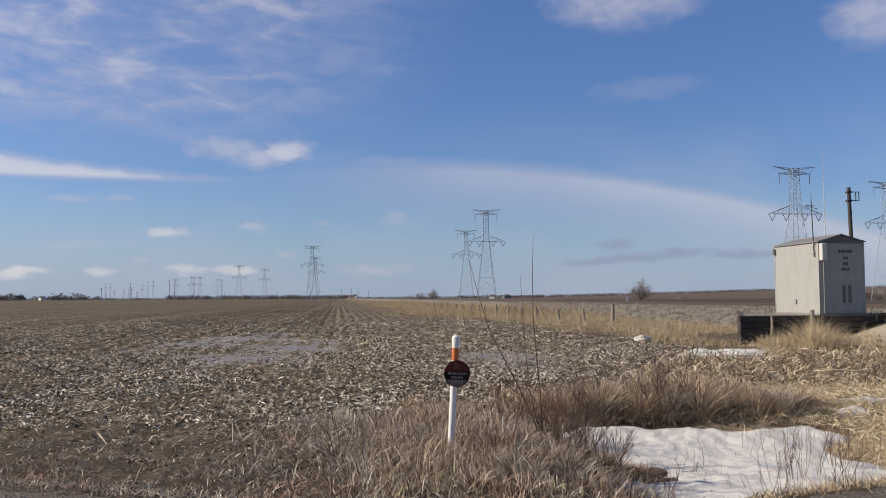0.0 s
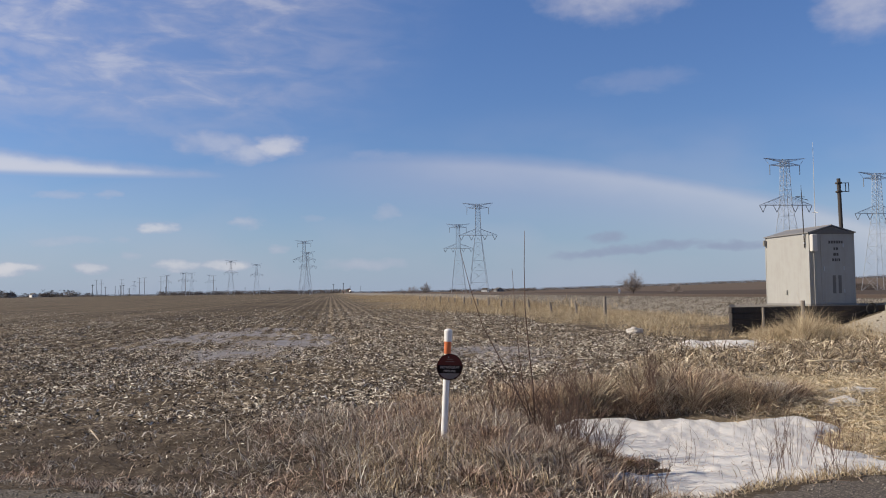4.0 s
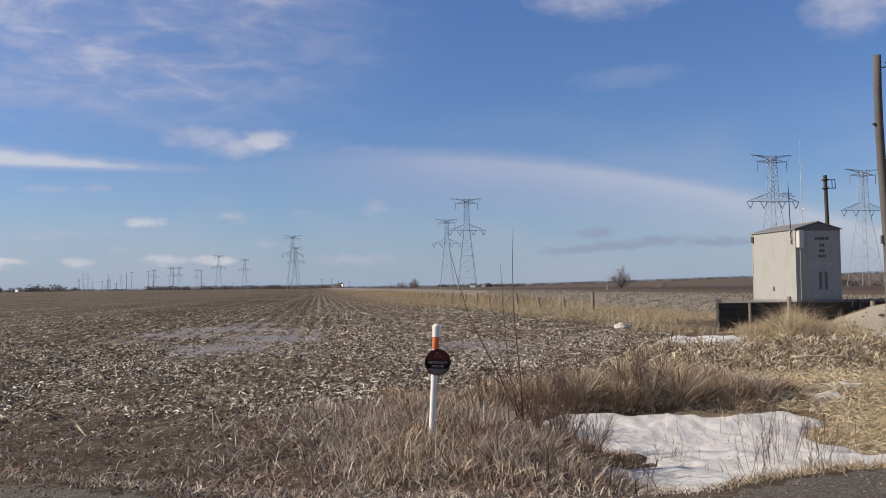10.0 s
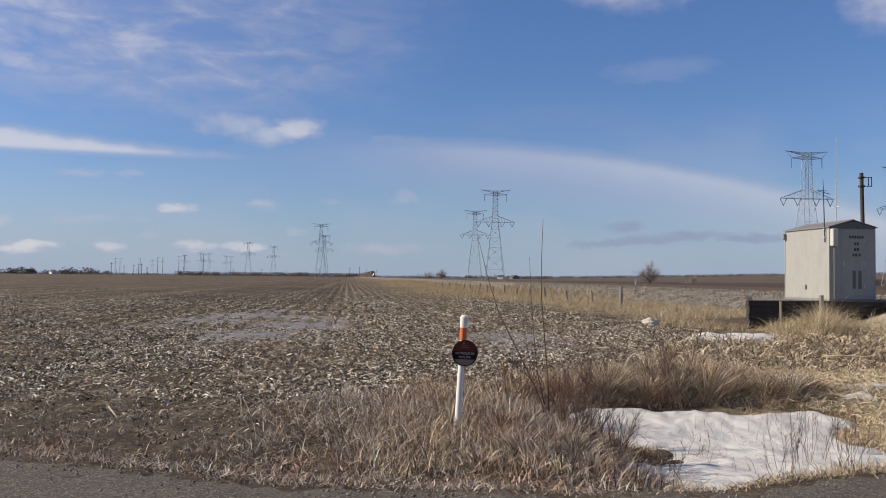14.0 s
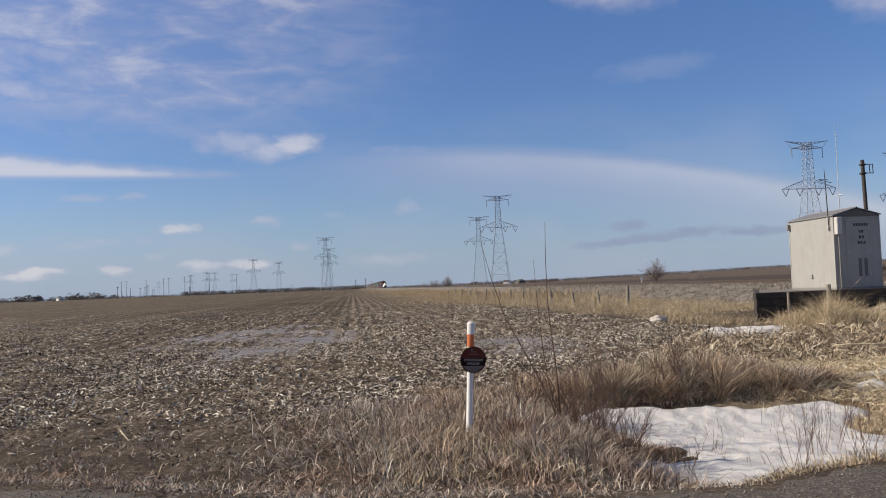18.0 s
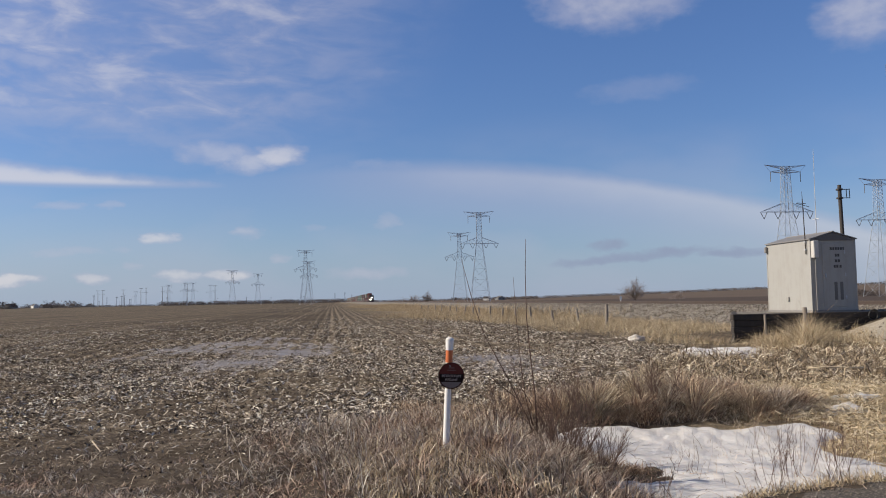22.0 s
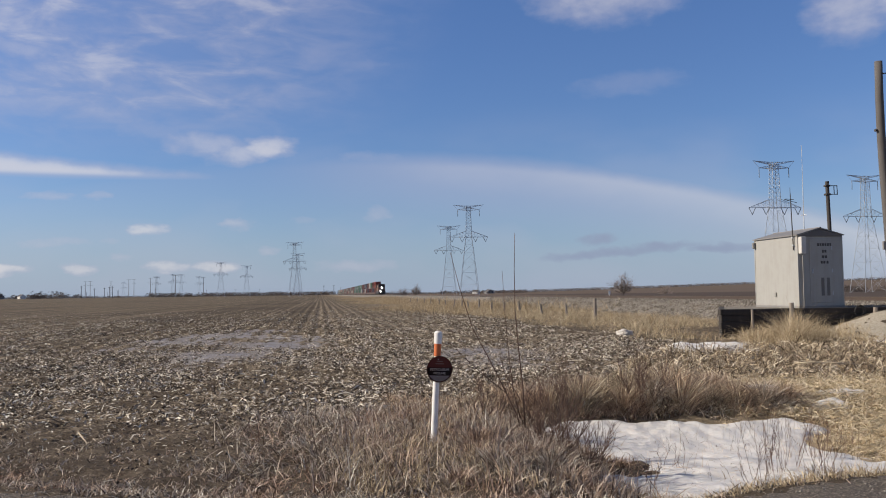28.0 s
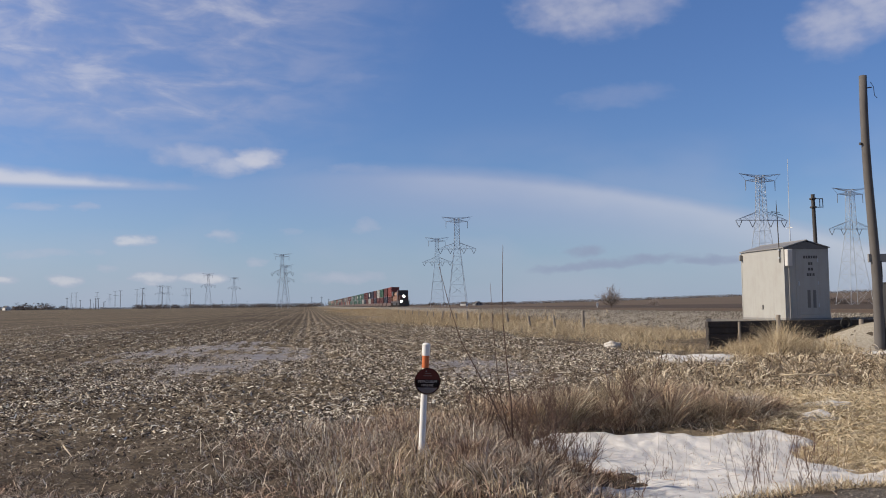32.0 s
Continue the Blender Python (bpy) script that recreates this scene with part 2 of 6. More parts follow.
def strewn(name, stops, rough=0.8, spec=0.2, thin=0.0, patchy=0.0):
    """Loose dry stuff whose pieces differ in colour; patchy: how far neighbouring stands differ in hue."""
    def build(g):
        c = g.ramp(g.island, stops)
        n = g.noise(g.obj, 5.0, 3)
        c = g.mix(g.m("MULTIPLY", n, 0.2), c, (0.10, 0.08, 0.06))
        if patchy:
            stand = g.ramp(g.noise(g.pos, 1.1, 3, 0.6), [(0.38, (1.0, 0.80, 0.70)), (0.5, (1.0, 1.0, 1.0)), (0.62, (0.86, 0.92, 0.92))])
            c = g.mix(patchy, c, stand, "MULTIPLY")
        put(g, c, rough, spec=spec)
        if thin:
            back = g.n("ShaderNodeBsdfTranslucent", {"Color": c})
            both = g.n("ShaderNodeMixShader", {0: thin, 1: g.b.outputs[0], 2: back.outputs[0]})
            out = [x for x in g.t.nodes if x.type == "OUTPUT_MATERIAL"][0]
            g.t.links.new(both.outputs[0], out.inputs[0])
    return material(name, build)


def soil_build(g):
    big = g.noise(g.pos, 0.05, 4)
    mid = g.noise(g.pos, 0.9, 5, 0.65)
    fine = g.noise(g.pos, 9.0, 5, 0.7)
    sep = g.n("ShaderNodeSeparateXYZ", {0: g.pos})
    x, y = sep.outputs[0], sep.outputs[1]
    # harvested field: dark soil under straw-coloured residue, in rows along the track
    wob = g.m("MULTIPLY", g.m("SUBTRACT", g.noise(g.pos, 0.12, 2), 0.5), 0.8)
    row = g.m("ABSOLUTE", g.m("SUBTRACT", g.m("FRACT", g.m("DIVIDE", g.m("ADD", x, wob), 0.76)), 0.5))
    soil = g.mix(mid, (0.034, 0.027, 0.022), (0.105, 0.082, 0.064))
    straw = g.mix(fine, (0.33, 0.27, 0.195), (0.64, 0.54, 0.41))
    inrow = g.m("MULTIPLY", g.n("ShaderNodeMapRange", {0: y, 1: 16.0, 2: 30.0}).outputs[0], g.n("ShaderNodeMapRange", {0: x, 1: 11.0, 2: 6.0}).outputs[0])
    row = g.m("ADD", g.m("MULTIPLY", row, inrow), g.m("MULTIPLY", 0.25, g.m("SUBTRACT", 1.0, inrow)))
    cover = g.ramp(g.m("ADD", g.m("MULTIPLY", row, 0.42), g.m("ADD", g.m("MULTIPLY", fine, 0.5), g.m("MULTIPLY", mid, 0.35))), [(0.52, 0.0), (0.72, 1.0)])
    cover = g.m("MULTIPLY", cover, g.n("ShaderNodeMapRange", {0: y, 1: 9.5, 2: 13.0, 3: 0.3, 4: 1.0}).outputs[0])
    field = g.mix(g.m("MULTIPLY", cover, 0.75), soil, straw)
    # broken leaf and husk between the larger pieces
    chaff = g.noise(g.scaled(g.pos, 17.0, 26.0, 1.0), 1.0, 2, 0.6)
    bits = g.m("MULTIPLY", g.ramp(chaff, [(0.57, 0.0), (0.63, 1.0)]), g.ramp(mid, [(0.38, 0.1), (0.58, 0.9)]))
    bits = g.m("MULTIPLY", bits, g.n("ShaderNodeMapRange", {0: y, 1: 9.5, 2: 13.0, 3: 0.25, 4: 1.0}).outputs[0])
    field = g.mix(bits, field, straw)
    lanes = g.noise(g.scaled(g.pos, 0.75, 0.005, 1.0), 1.0, 4, 0.65)
    lanes = g.m("MULTIPLY", g.ramp(lanes, [(0.44, 0.0), (0.56, 1.0)]), g.m("MULTIPLY", g.n("ShaderNodeMapRange", {0: y, 1: 24.0, 2: 60.0, 3: 0.0, 4: 0.85}).outputs[0], g.n("ShaderNodeMapRange", {0: x, 1: 1.0, 2: -2.0, 3: 0.45, 4: 1.0}).outputs[0]))
    field = g.mix(lanes, field, (0.062, 0.049, 0.037))
    field = g.mix(g.m("MULTIPLY", g.ramp(big, [(0.35, 0.0), (0.65, 1.0)]), 0.3), field, (0.235, 0.192, 0.125))
    # golden margin along the fence, and thatch under the grass past the ditch
    margin = g.m("MULTIPLY", g.n("ShaderNodeMapRange", {0: x, 1: 4.0, 2: 11.0}).outputs[0], g.n("ShaderNodeMapRange", {0: y, 1: 50.0, 2: 110.0, 3: 0.0, 4: 0.45}).outputs[0])
    field = g.mix(margin, field, g.mix(fine, (0.22, 0.168, 0.11), (0.40, 0.325, 0.22)))
    past = g.m("SUBTRACT", x, g.m("MULTIPLY", g.m("MAXIMUM", g.m("SUBTRACT", y, 13.0), 0.0), 0.5))
    thatch = g.m("MULTIPLY", g.n("ShaderNodeMapRange", {0: past, 1: 5.0, 2: 6.4}).outputs[0], g.n("ShaderNodeMapRange", {0: y, 1: 27.0, 2: 23.0, 3: 0.0, 4: 0.85}).outputs[0])
    field = g.mix(thatch, field, g.mix(fine, (0.26, 0.20, 0.13), (0.58, 0.48, 0.33)))
    # ploughed and stubble land across the track
    plough = g.mix(mid, (0.07, 0.055, 0.047), (0.105, 0.083, 0.07))
    tan = g.mix(g.noise(g.scaled(g.pos, 0.004, 0.03, 1), 1.0, 4), (0.105, 0.082, 0.066), (0.165, 0.13, 0.104))
    away = g.m("ADD", y, g.m("MULTIPLY", x, 0.55))
    away = g.m("ADD", away, g.m("MULTIPLY", big, 120.0))
    far = g.n("ShaderNodeMapRange", {0: away, 1: 640.0, 2: 760.0}).outputs[0]
    other = g.mix(far, plough, tan)
    side = g.n("ShaderNodeMapRange", {0: x, 1: 28.6, 2: 29.2}).outputs[0]
    put(g, g.mix(side, field, other), 0.95, spec=0.1, bump=g.m("ADD", g.m("MULTIPLY", fine, 0.6), mid), strength=0.9, dist=0.06)


M_SOIL = material("field_soil", soil_build)


def road_build(g):
    n = g.noise(g.pos, 60.0, 4, 0.7)
    v = g.n("ShaderNodeTexVoronoi", {"Vector": g.pos, "Scale": 70.0})
    m = g.noise(g.pos, 1.2, 4)
    c = g.ramp(v.outputs["Color"], [(0.1, (0.04, 0.033, 0.027)), (0.6, (0.105, 0.088, 0.072)), (0.95, (0.33, 0.285, 0.235))])
    put(g, g.mix(g.m("MULTIPLY", m, 0.5), c, (0.10, 0.083, 0.067)), 0.9, bump=g.m("ADD", n, v.outputs["Distance"]), strength=0.7, dist=0.012)


M_ROAD = material("worn_asphalt", road_build)


def gravel_build(tones, scale):
    def build(g):
        v = g.n("ShaderNodeTexVoronoi", {"Vector": g.pos, "Scale": scale})
        n = g.noise(g.pos, 1.5, 5, 0.6)
        c = g.ramp(v.outputs["Color"], tones)
        c = g.mix(g.m("MULTIPLY", n, 0.45), c, tones[1][1])
        put(g, c, 0.92, bump=v.outputs["Distance"], strength=0.8, dist=0.03)
    return build


M_GRAVEL = material("pale_gravel", gravel_build([(0.1, (0.28, 0.25, 0.20)), (0.5, (0.42, 0.38, 0.31)), (0.9, (0.54, 0.49, 0.41))], 26.0))
M_BALLAST = material("ballast_bed", gravel_build([(0.1, (0.11, 0.10, 0.088)), (0.5, (0.18, 0.163, 0.14)), (0.9, (0.28, 0.255, 0.225))], 12.0))
M_STONE = strewn("ballast_stone", [(0.0, (0.09, 0.08, 0.07)), (0.5, (0.19, 0.172, 0.15)), (1.0, (0.38, 0.35, 0.31))], 0.9)


def snow_build(g):
    n = g.noise(g.pos, 1.4, 5, 0.6)
    f = g.noise(g.pos, 22.0, 4, 0.6)
    dirt = g.ramp(g.noise(g.pos, 5.0, 9, 0.78), [(0.54, 0.0), (0.72, 1.0)])
    c = g.mix(n, (0.62, 0.62, 0.63), (0.76, 0.745, 0.73))
    put(g, g.mix(g.m("MULTIPLY", dirt, 0.6), c, (0.42, 0.37, 0.31)), 0.6, bump=g.m("ADD", n, g.m("MULTIPLY", f, 0.35)), strength=0.5, dist=0.05)
    g.b.inputs["Subsurface Weight"].default_value = 0.15
    g.b.inputs["Subsurface Radius"].default_value = (0.02, 0.025, 0.03)


M_SNOW = material("old_snow", snow_build)


def puddle_build(g):
    n = g.noise(g.pos, 1.0, 4)
    put(g, g.mix(n, (0.17, 0.146, 0.124), (0.27, 0.237, 0.205)), g.ramp(n, [(0.3, 0.35), (0.7, 0.6)]), spec=0.3, bump=g.noise(g.pos, 12.0, 3), strength=0.12, dist=0.01)


M_WATER = material("thaw_water", puddle_build)

M_STRAW = strewn("corn_residue", [(0.0, (0.045, 0.034, 0.027)), (0.42, (0.13, 0.10, 0.077)), (0.60, (0.40, 0.33, 0.25)), (0.80, (0.77, 0.69, 0.565)), (1.0, (0.97, 0.94, 0.86))], 0.75)
M_VERGE = strewn("verge_grass", [(0.0, (0.06, 0.042, 0.034)), (0.25, (0.19, 0.138, 0.11)), (0.58, (0.45, 0.365, 0.30)), (0.84, (0.70, 0.61, 0.515)), (1.0, (0.90, 0.84, 0.74))], 0.75, thin=0.15, patchy=0.6)
M_GOLD = strewn("golden_grass", [(0.0, (0.26, 0.19, 0.115)), (0.5, (0.52, 0.415, 0.27)), (1.0, (0.78, 0.67, 0.48))], 0.7, thin=0.15)
M_PALE = strewn("pale_flattened_grass", [(0.0, (0.42, 0.33, 0.20)), (0.4, (0.72, 0.60, 0.41)), (1.0, (0.92, 0.83, 0.65))], 0.7, thin=0.2)
M_TAN = strewn("tan_grass", [(0.0, (0.25, 0.185, 0.11)), (0.5, (0.46, 0.36, 0.225)), (1.0, (0.68, 0.555, 0.38))], 0.8, thin=0.1)
M_RUST = strewn("rusty_weeds", [(0.0, (0.07, 0.044, 0.034)), (0.35, (0.29, 0.20, 0.145)), (0.7, (0.56, 0.435, 0.31)), (1.0, (0.86, 0.745, 0.57))], 0.8, thin=0.12, patchy=0.4)
M_REED = strewn("flattened_reeds", [(0.0, (0.065, 0.047, 0.033)), (0.40, (0.25, 0.19, 0.13)), (0.78, (0.64, 0.53, 0.375)), (1.0, (0.92, 0.84, 0.68))], 0.7, thin=0.1)
M_STALKS = strewn("bleached_stalks", [(0.0, (0.22, 0.17, 0.125)), (0.4, (0.55, 0.47, 0.36)), (1.0, (0.94, 0.88, 0.77))], 0.7)
M_TWIG = strewn("bare_twigs", [(0.0, (0.075, 0.05, 0.042)), (1.0, (0.19, 0.125, 0.10))], 0.85)
M_BARK = painted("weathered_bark", (0.13, 0.10, 0.08), 0.9)
M_WOODS = strewn("far_woods", [(0.0, (0.09, 0.075, 0.072)), (1.0, (0.165, 0.14, 0.13))], 0.95)
M_CROWN = strewn("bare_twig_crown", [(0.0, (0.24, 0.20, 0.185)), (1.0, (0.38, 0.33, 0.305))], 0.95)
M_SHED = painted("cream_metal_siding", (0.345, 0.343, 0.326), 0.5, (0.20, 0.175, 0.14), 0.35, 2.0)
M_ROOF = painted("dull_roof_metal", (0.22, 0.215, 0.21), 0.5, (0.2, 0.18, 0.16), 0.4, 2.0)
M_GABLE_SHADE = painted("gable_shade_grey", (0.13, 0.122, 0.118), 0.6, (0.09, 0.08, 0.07), 0.4, 3.0)
M_DARK = painted("dark_lettering", (0.065, 0.06, 0.057), 0.6)
M_LOUVRE = painted("shaded_louvre_metal", (0.15, 0.145, 0.14), 0.6)
M_TIMBER = painted("creosoted_timber", (0.035, 0.03, 0.027), 0.85, (0.10, 0.08, 0.065), 0.5, 4.0)
M_POST = painted("grey_weathered_wood", (0.26, 0.225, 0.19), 0.9, (0.12, 0.10, 0.085), 0.5, 5.0)
M_POLE = painted("utility_pole_wood", (0.105, 0.098, 0.096), 0.9, (0.075, 0.062, 0.054), 0.55, 3.0)
M_STUB = painted("dark_pole_wood", (0.045, 0.04, 0.038), 0.85)
M_WHITE = painted("white_plastic", (0.82, 0.81, 0.79), 0.4, (0.45, 0.40, 0.33), 0.25, 6.0)
M_ORANGE = painted("orange_band", (0.62, 0.16, 0.05), 0.45, (0.3, 0.12, 0.06), 0.3, 8.0)
M_DISC = painted("dark_red_enamel", (0.13, 0.036, 0.029), 0.85, (0.08, 0.05, 0.04), 0.4, 12.0, spec=0.1)
M_DISCLOW = painted("grey_enamel", (0.40, 0.335, 0.315), 0.7, (0.25, 0.2, 0.17), 0.35, 12.0)
M_STEEL = painted("galvanised_steel", (0.45, 0.48, 0.52), 0.5, (0.30, 0.31, 0.33), 0.4, 1.0, 0.2)
M_MONO = painted("weathering_steel", (0.20, 0.19, 0.185), 0.7)
M_GLASS_INS = painted("glazed_insulator", (0.20, 0.21, 0.22), 0.25)
M_RAIL = painted("rusty_rail", (0.105, 0.078, 0.062), 0.5, (0.10, 0.06, 0.04), 0.5, 4.0, 0.4)
M_BLACK = painted("black_paint", (0.03, 0.03, 0.032), 0.45)
M_RUBBER = painted("black_cable", (0.02, 0.02, 0.02), 0.5)
M_SNOW_LUMP = painted("pale_snow_lump", (0.60, 0.57, 0.53), 0.9, (0.3, 0.26, 0.22), 0.5, 6.0)
M_HOUSE = painted("white_clapboard", (0.70, 0.69, 0.66), 0.6)
M_BARNROOF = painted("grey_shingle", (0.20, 0.19, 0.19), 0.8)
M_PANE = painted("dark_window", (0.03, 0.035, 0.045), 0.1)


def lamp_build(g):
    put(g, (0.9, 0.88, 0.8), 0.2)
    g.b.inputs["Emission Color"].default_value = (1.0, 0.93, 0.80, 1)
    g.b.inputs["Emission Strength"].default_value = 14.0


M_LAMP = material("lit_headlight", lamp_build)


# ---- mesh helpers ----
def to_mesh(name, verts, faces, mat, smooth=False):
    me = bpy.data.meshes.new(name)
    me.from_pydata([tuple(v) for v in verts], [], [tuple(f) for f in faces])
    me.materials.append(mat)
    if smooth: me.polygons.foreach_set("use_smooth", [True] * len(me.polygons))
    me.update()
    return me


def bulk_mesh(name, verts, quads, tris, mat, smooth=False):
    """A mesh from large arrays."""
    me = bpy.data.meshes.new(name)
    nq, nt = len(quads), len(tris)
    me.vertices.add(len(verts))
    me.vertices.foreach_set("co", np.asarray(verts, np.float32).ravel())
    loops = np.concatenate([np.asarray(quads, np.int32).ravel(), np.asarray(tris, np.int32).ravel()])
    me.loops.add(len(loops))
    me.loops.foreach_set("vertex_index", loops)
    me.polygons.add(nq + nt)
    start = np.concatenate([np.arange(nq) * 4, nq * 4 + np.arange(nt) * 3])
    me.polygons.foreach_set("loop_start", start.astype(np.int32))
    if smooth: me.polygons.foreach_set("use_smooth", np.ones(nq + nt, bool))
    me.materials.append(mat)
    me.update(calc_edges=True)
    me.validate()
    return me


def thing(name, m, label, category, group="", kind=""):
    ob = new(name)
    ob.matrix_basis = m
    return tagged(ob, label, category, group, kind)


def part(name, bm, mat, parent, label=""):
    """Link a bmesh, or a finished mesh, as one mesh object under a thing or a part."""
    if isinstance(bm, bmesh.types.BMesh):
        me = bpy.data.meshes.new(name)
        bm.to_mesh(me)
        bm.free()
        me.materials.append(mat)
    else:
        me = bm
    ob = new(name, me)
    ob.parent = parent
    return tagged(ob, label)


def add_box(bm, lo, hi, bevel=0.0):
    r = bmesh.ops.create_cube(bm, size=1.0, matrix=Matrix.Translation((Vector(lo) + Vector(hi)) / 2) @ Matrix.Diagonal((*(Vector(hi) - Vector(lo)), 1)))
    if bevel:
        es = list({e for v in r["verts"] for e in v.link_edges})
        bmesh.ops.bevel(bm, geom=es, offset=bevel, segments=1, affect="EDGES", profile=0.5)
    return bm


def box(lo, hi, bevel=0.0):
    return add_box(bmesh.new(), lo, hi, bevel)


def add_rod(bm, a, b, r0, r1=None, sides=6):
    a, b = Vector(a), Vector(b)
    r1 = r0 if r1 is None else r1
    d = b - a
    q = d.to_track_quat("Z", "Y").to_matrix().to_4x4()
    bmesh.ops.create_cone(bm, cap_ends=True, segments=sides, radius1=r0, radius2=r1, depth=d.length, matrix=Matrix.Translation((a + b) / 2) @ q)
    return bm


def rod(a, b, r0, r1=None, sides=8):
    return add_rod(bmesh.new(), a, b, r0, r1, sides)


def struts(segs, sides=4):
    """Thin bars between pairs of points: (a, b, half thickness)."""
    V, Fq = [], []
    for a, b, r in segs:
        a, b = Vector(a), Vector(b)
        d = (b - a).normalized()
        u = d.cross(Vector((0, 0, 1)) if abs(d.z) < 0.9 else Vector((1, 0, 0))).normalized()
        w = d.cross(u)
        k = len(V)
        for p in (a, b):
            for i in range(sides):
                t = 2 * math.pi * i / sides + math.pi / 4
                V.append(p + r * (u * math.cos(t) + w * math.sin(t)))
        for i in range(sides):
            j = (i + 1) % sides
            Fq.append((k + i, k + j, k + sides + j, k + sides + i))
    return V, Fq


def sweep(points, radii, sides=6):
    """A tapered round stem along points."""
    V, Fs = [], []
    pts = [Vector(p) for p in points]
    for i, p in enumerate(pts):
        d = (pts[min(i + 1, len(pts) - 1)] - pts[max(i - 1, 0)]).normalized()
        u = d.cross(Vector((0.3, 0.9, 0.1))).normalized()
        w = d.cross(u)
        for j in range(sides):
            t = 2 * math.pi * j / sides
            V.append(p + radii[i] * (u * math.cos(t) + w * math.sin(t)))
    for i in range(len(pts) - 1):
        for j in range(sides):
            k = (j + 1) % sides
            Fs.append((i * sides + j, i * sides + k, (i + 1) * sides + k, (i + 1) * sides + j))
    Fs.append(tuple(range(sides))[::-1])
    Fs.append(tuple((len(pts) - 1) * sides + j for j in range(sides)))
    return V, Fs


# ---- the lie of the land ----
RAIL_X, RAIL_Z = 26.6, 1.25


def step(a, b, v):
    t = np.clip((v - a) / (b - a), 0, 1)
    return t * t * (3 - 2 * t)


def road_edge(x):
    x = np.asarray(x, float)
    e = np.interp(x, [-60, -4.5, -3.2, -0.65, 0.06, 1.4, 2.85, 4.4, 6.5, 60], [8.3, 8.3, 7.77, 6.62, 6.34, 6.08, 6.08, 6.57, 7.1, 7.4])
    return e + 0.06 * np.sin(x * 2.1) + 0.03 * np.sin(x * 5.7 + 1)


def land(x, y):
    """Height of the ground at x, y (arrays)."""
    x, y = np.asarray(x, float), np.asarray(y, float)
    r = np.hypot(x, y)
    az = np.degrees(np.arctan2(x, np.maximum(y, 1e-6)))
    z = 0.03 * np.sin(x * 0.9 + 0.4 * y) * np.sin(y * 0.7) * step(8, 17, y) * (1 - step(40, 90, r))
    # corn rows
    z = z + 0.022 * np.sin(2 * np.pi * x / 0.76) * step(14, 20, y) * (1 - step(150, 260, y)) * (1 - 0.75 * step(-0.5, 3.0, x)) * (1 - step(9.0, 11.0, x)) * (1 - 0.7 / (1 + (((x + 3.3) / 3.6) ** 2 + ((y - 32.5) / 11.0) ** 2) ** 2))
    # shallow dips that hold meltwater
    z = z - 0.055 / (1 + (((x + 3.3) / 3.4) ** 2 + ((y - 32.5) / 10.5) ** 2) ** 3) - 0.045 / (1 + (((x - 5.2) / 2.6) ** 2 + ((y - 23.0) / 4.6) ** 2) ** 3)
    # road bed, climbing to the crossing
    d = road_edge(x) - y
    rise = 0.14 + 0.95 * step(10, 24, x)
    z = z + rise * step(-0.9, 0.15, d)
    # ditch beside the road
    w = step(1.7, 3.6, x) * (1 - step(13, 18, x)) * step(0.05, 1.5, -d) * (1 - step(10.2, 13.9, y))
    z = z - 0.48 * w
    # railway bank
    bank = 1.0 * step(20.5, 24.4, x) * (1 - step(30.0, 34.0, x))
    z = np.where(bank > 0, np.maximum(z, bank), z)
    # gravel bank beside the pole
    pad = 0.92 * step(16.4, 20.9, x) * step(25.3, 28.3, y) * (1 - step(31, 38, y)) * (1 - step(22, 26, x))
    z = np.where(pad > 0, np.maximum(z, pad), z)
    # low ridge across the track, far off
    z = z + 25.0 * step(8, 44, az) * step(420, 2500, r) * (y > 0)
    return z


def ground_z(x, y):
    return float(land(np.array([x]), np.array([y]))[0])


def make_ground():
    def axis(fine_lo, fine_hi, fine, far):
        v = list(np.arange(fine_lo, fine_hi + 1e-6, fine))
        s, p = fine, fine_hi
        while p < far:
            s *= 1.13
            p += s
            v.append(min(p, far))
        s, p = fine, fine_lo
        low = []
        while p > -far:
            s *= 1.13
            p -= s
            low.append(max(p, -far))
        return np.array(low[::-1] + v)
    xs, ys = axis(-14, 36, 0.16, 4700), axis(-3, 48, 0.25, 4700)
    X, Y = np.meshgrid(xs, ys)
    Z = land(X.ravel(), Y.ravel())
    rng = np.random.default_rng(4)
    Z = Z + rng.normal(0, 0.02, Z.shape) * (np.hypot(X.ravel(), Y.ravel()) < 60) * (Y.ravel() > 6.6)
    V = np.column_stack([X.ravel(), Y.ravel(), Z])
    nx, ny = len(xs), len(ys)
    i = (np.arange(ny - 1)[:, None] * nx + np.arange(nx - 1)[None, :]).ravel()
    Q = np.column_stack([i, i + 1, i + nx + 1, i + nx])
    ob = new("ground", bulk_mesh("ground", V, Q, np.zeros((0, 3), int), M_SOIL, True))
    tagged(ob, "brown harvested corn field with bare soil and dry residue", "field", kind="structure")


make_ground()


def strip_sheet(name, xs, ys, zfun, mat, label, category, kind="structure"):
    X, Y = np.meshgrid(xs, ys)
    Z = zfun(X, Y)
    nx, ny = len(xs), len(ys)
    i = (np.arange(ny - 1)[:, None] * nx + np.arange(nx - 1)[None, :]).ravel()
    Q = np.column_stack([i, i + 1, i + nx + 1, i + nx])
    V = np.column_stack([X.ravel(), Y.ravel(), Z.ravel()])
    ob = new(name, bulk_mesh(name, V, Q, np.zeros((0, 3), int), mat, True))
    return tagged(ob, label, category, kind=kind)


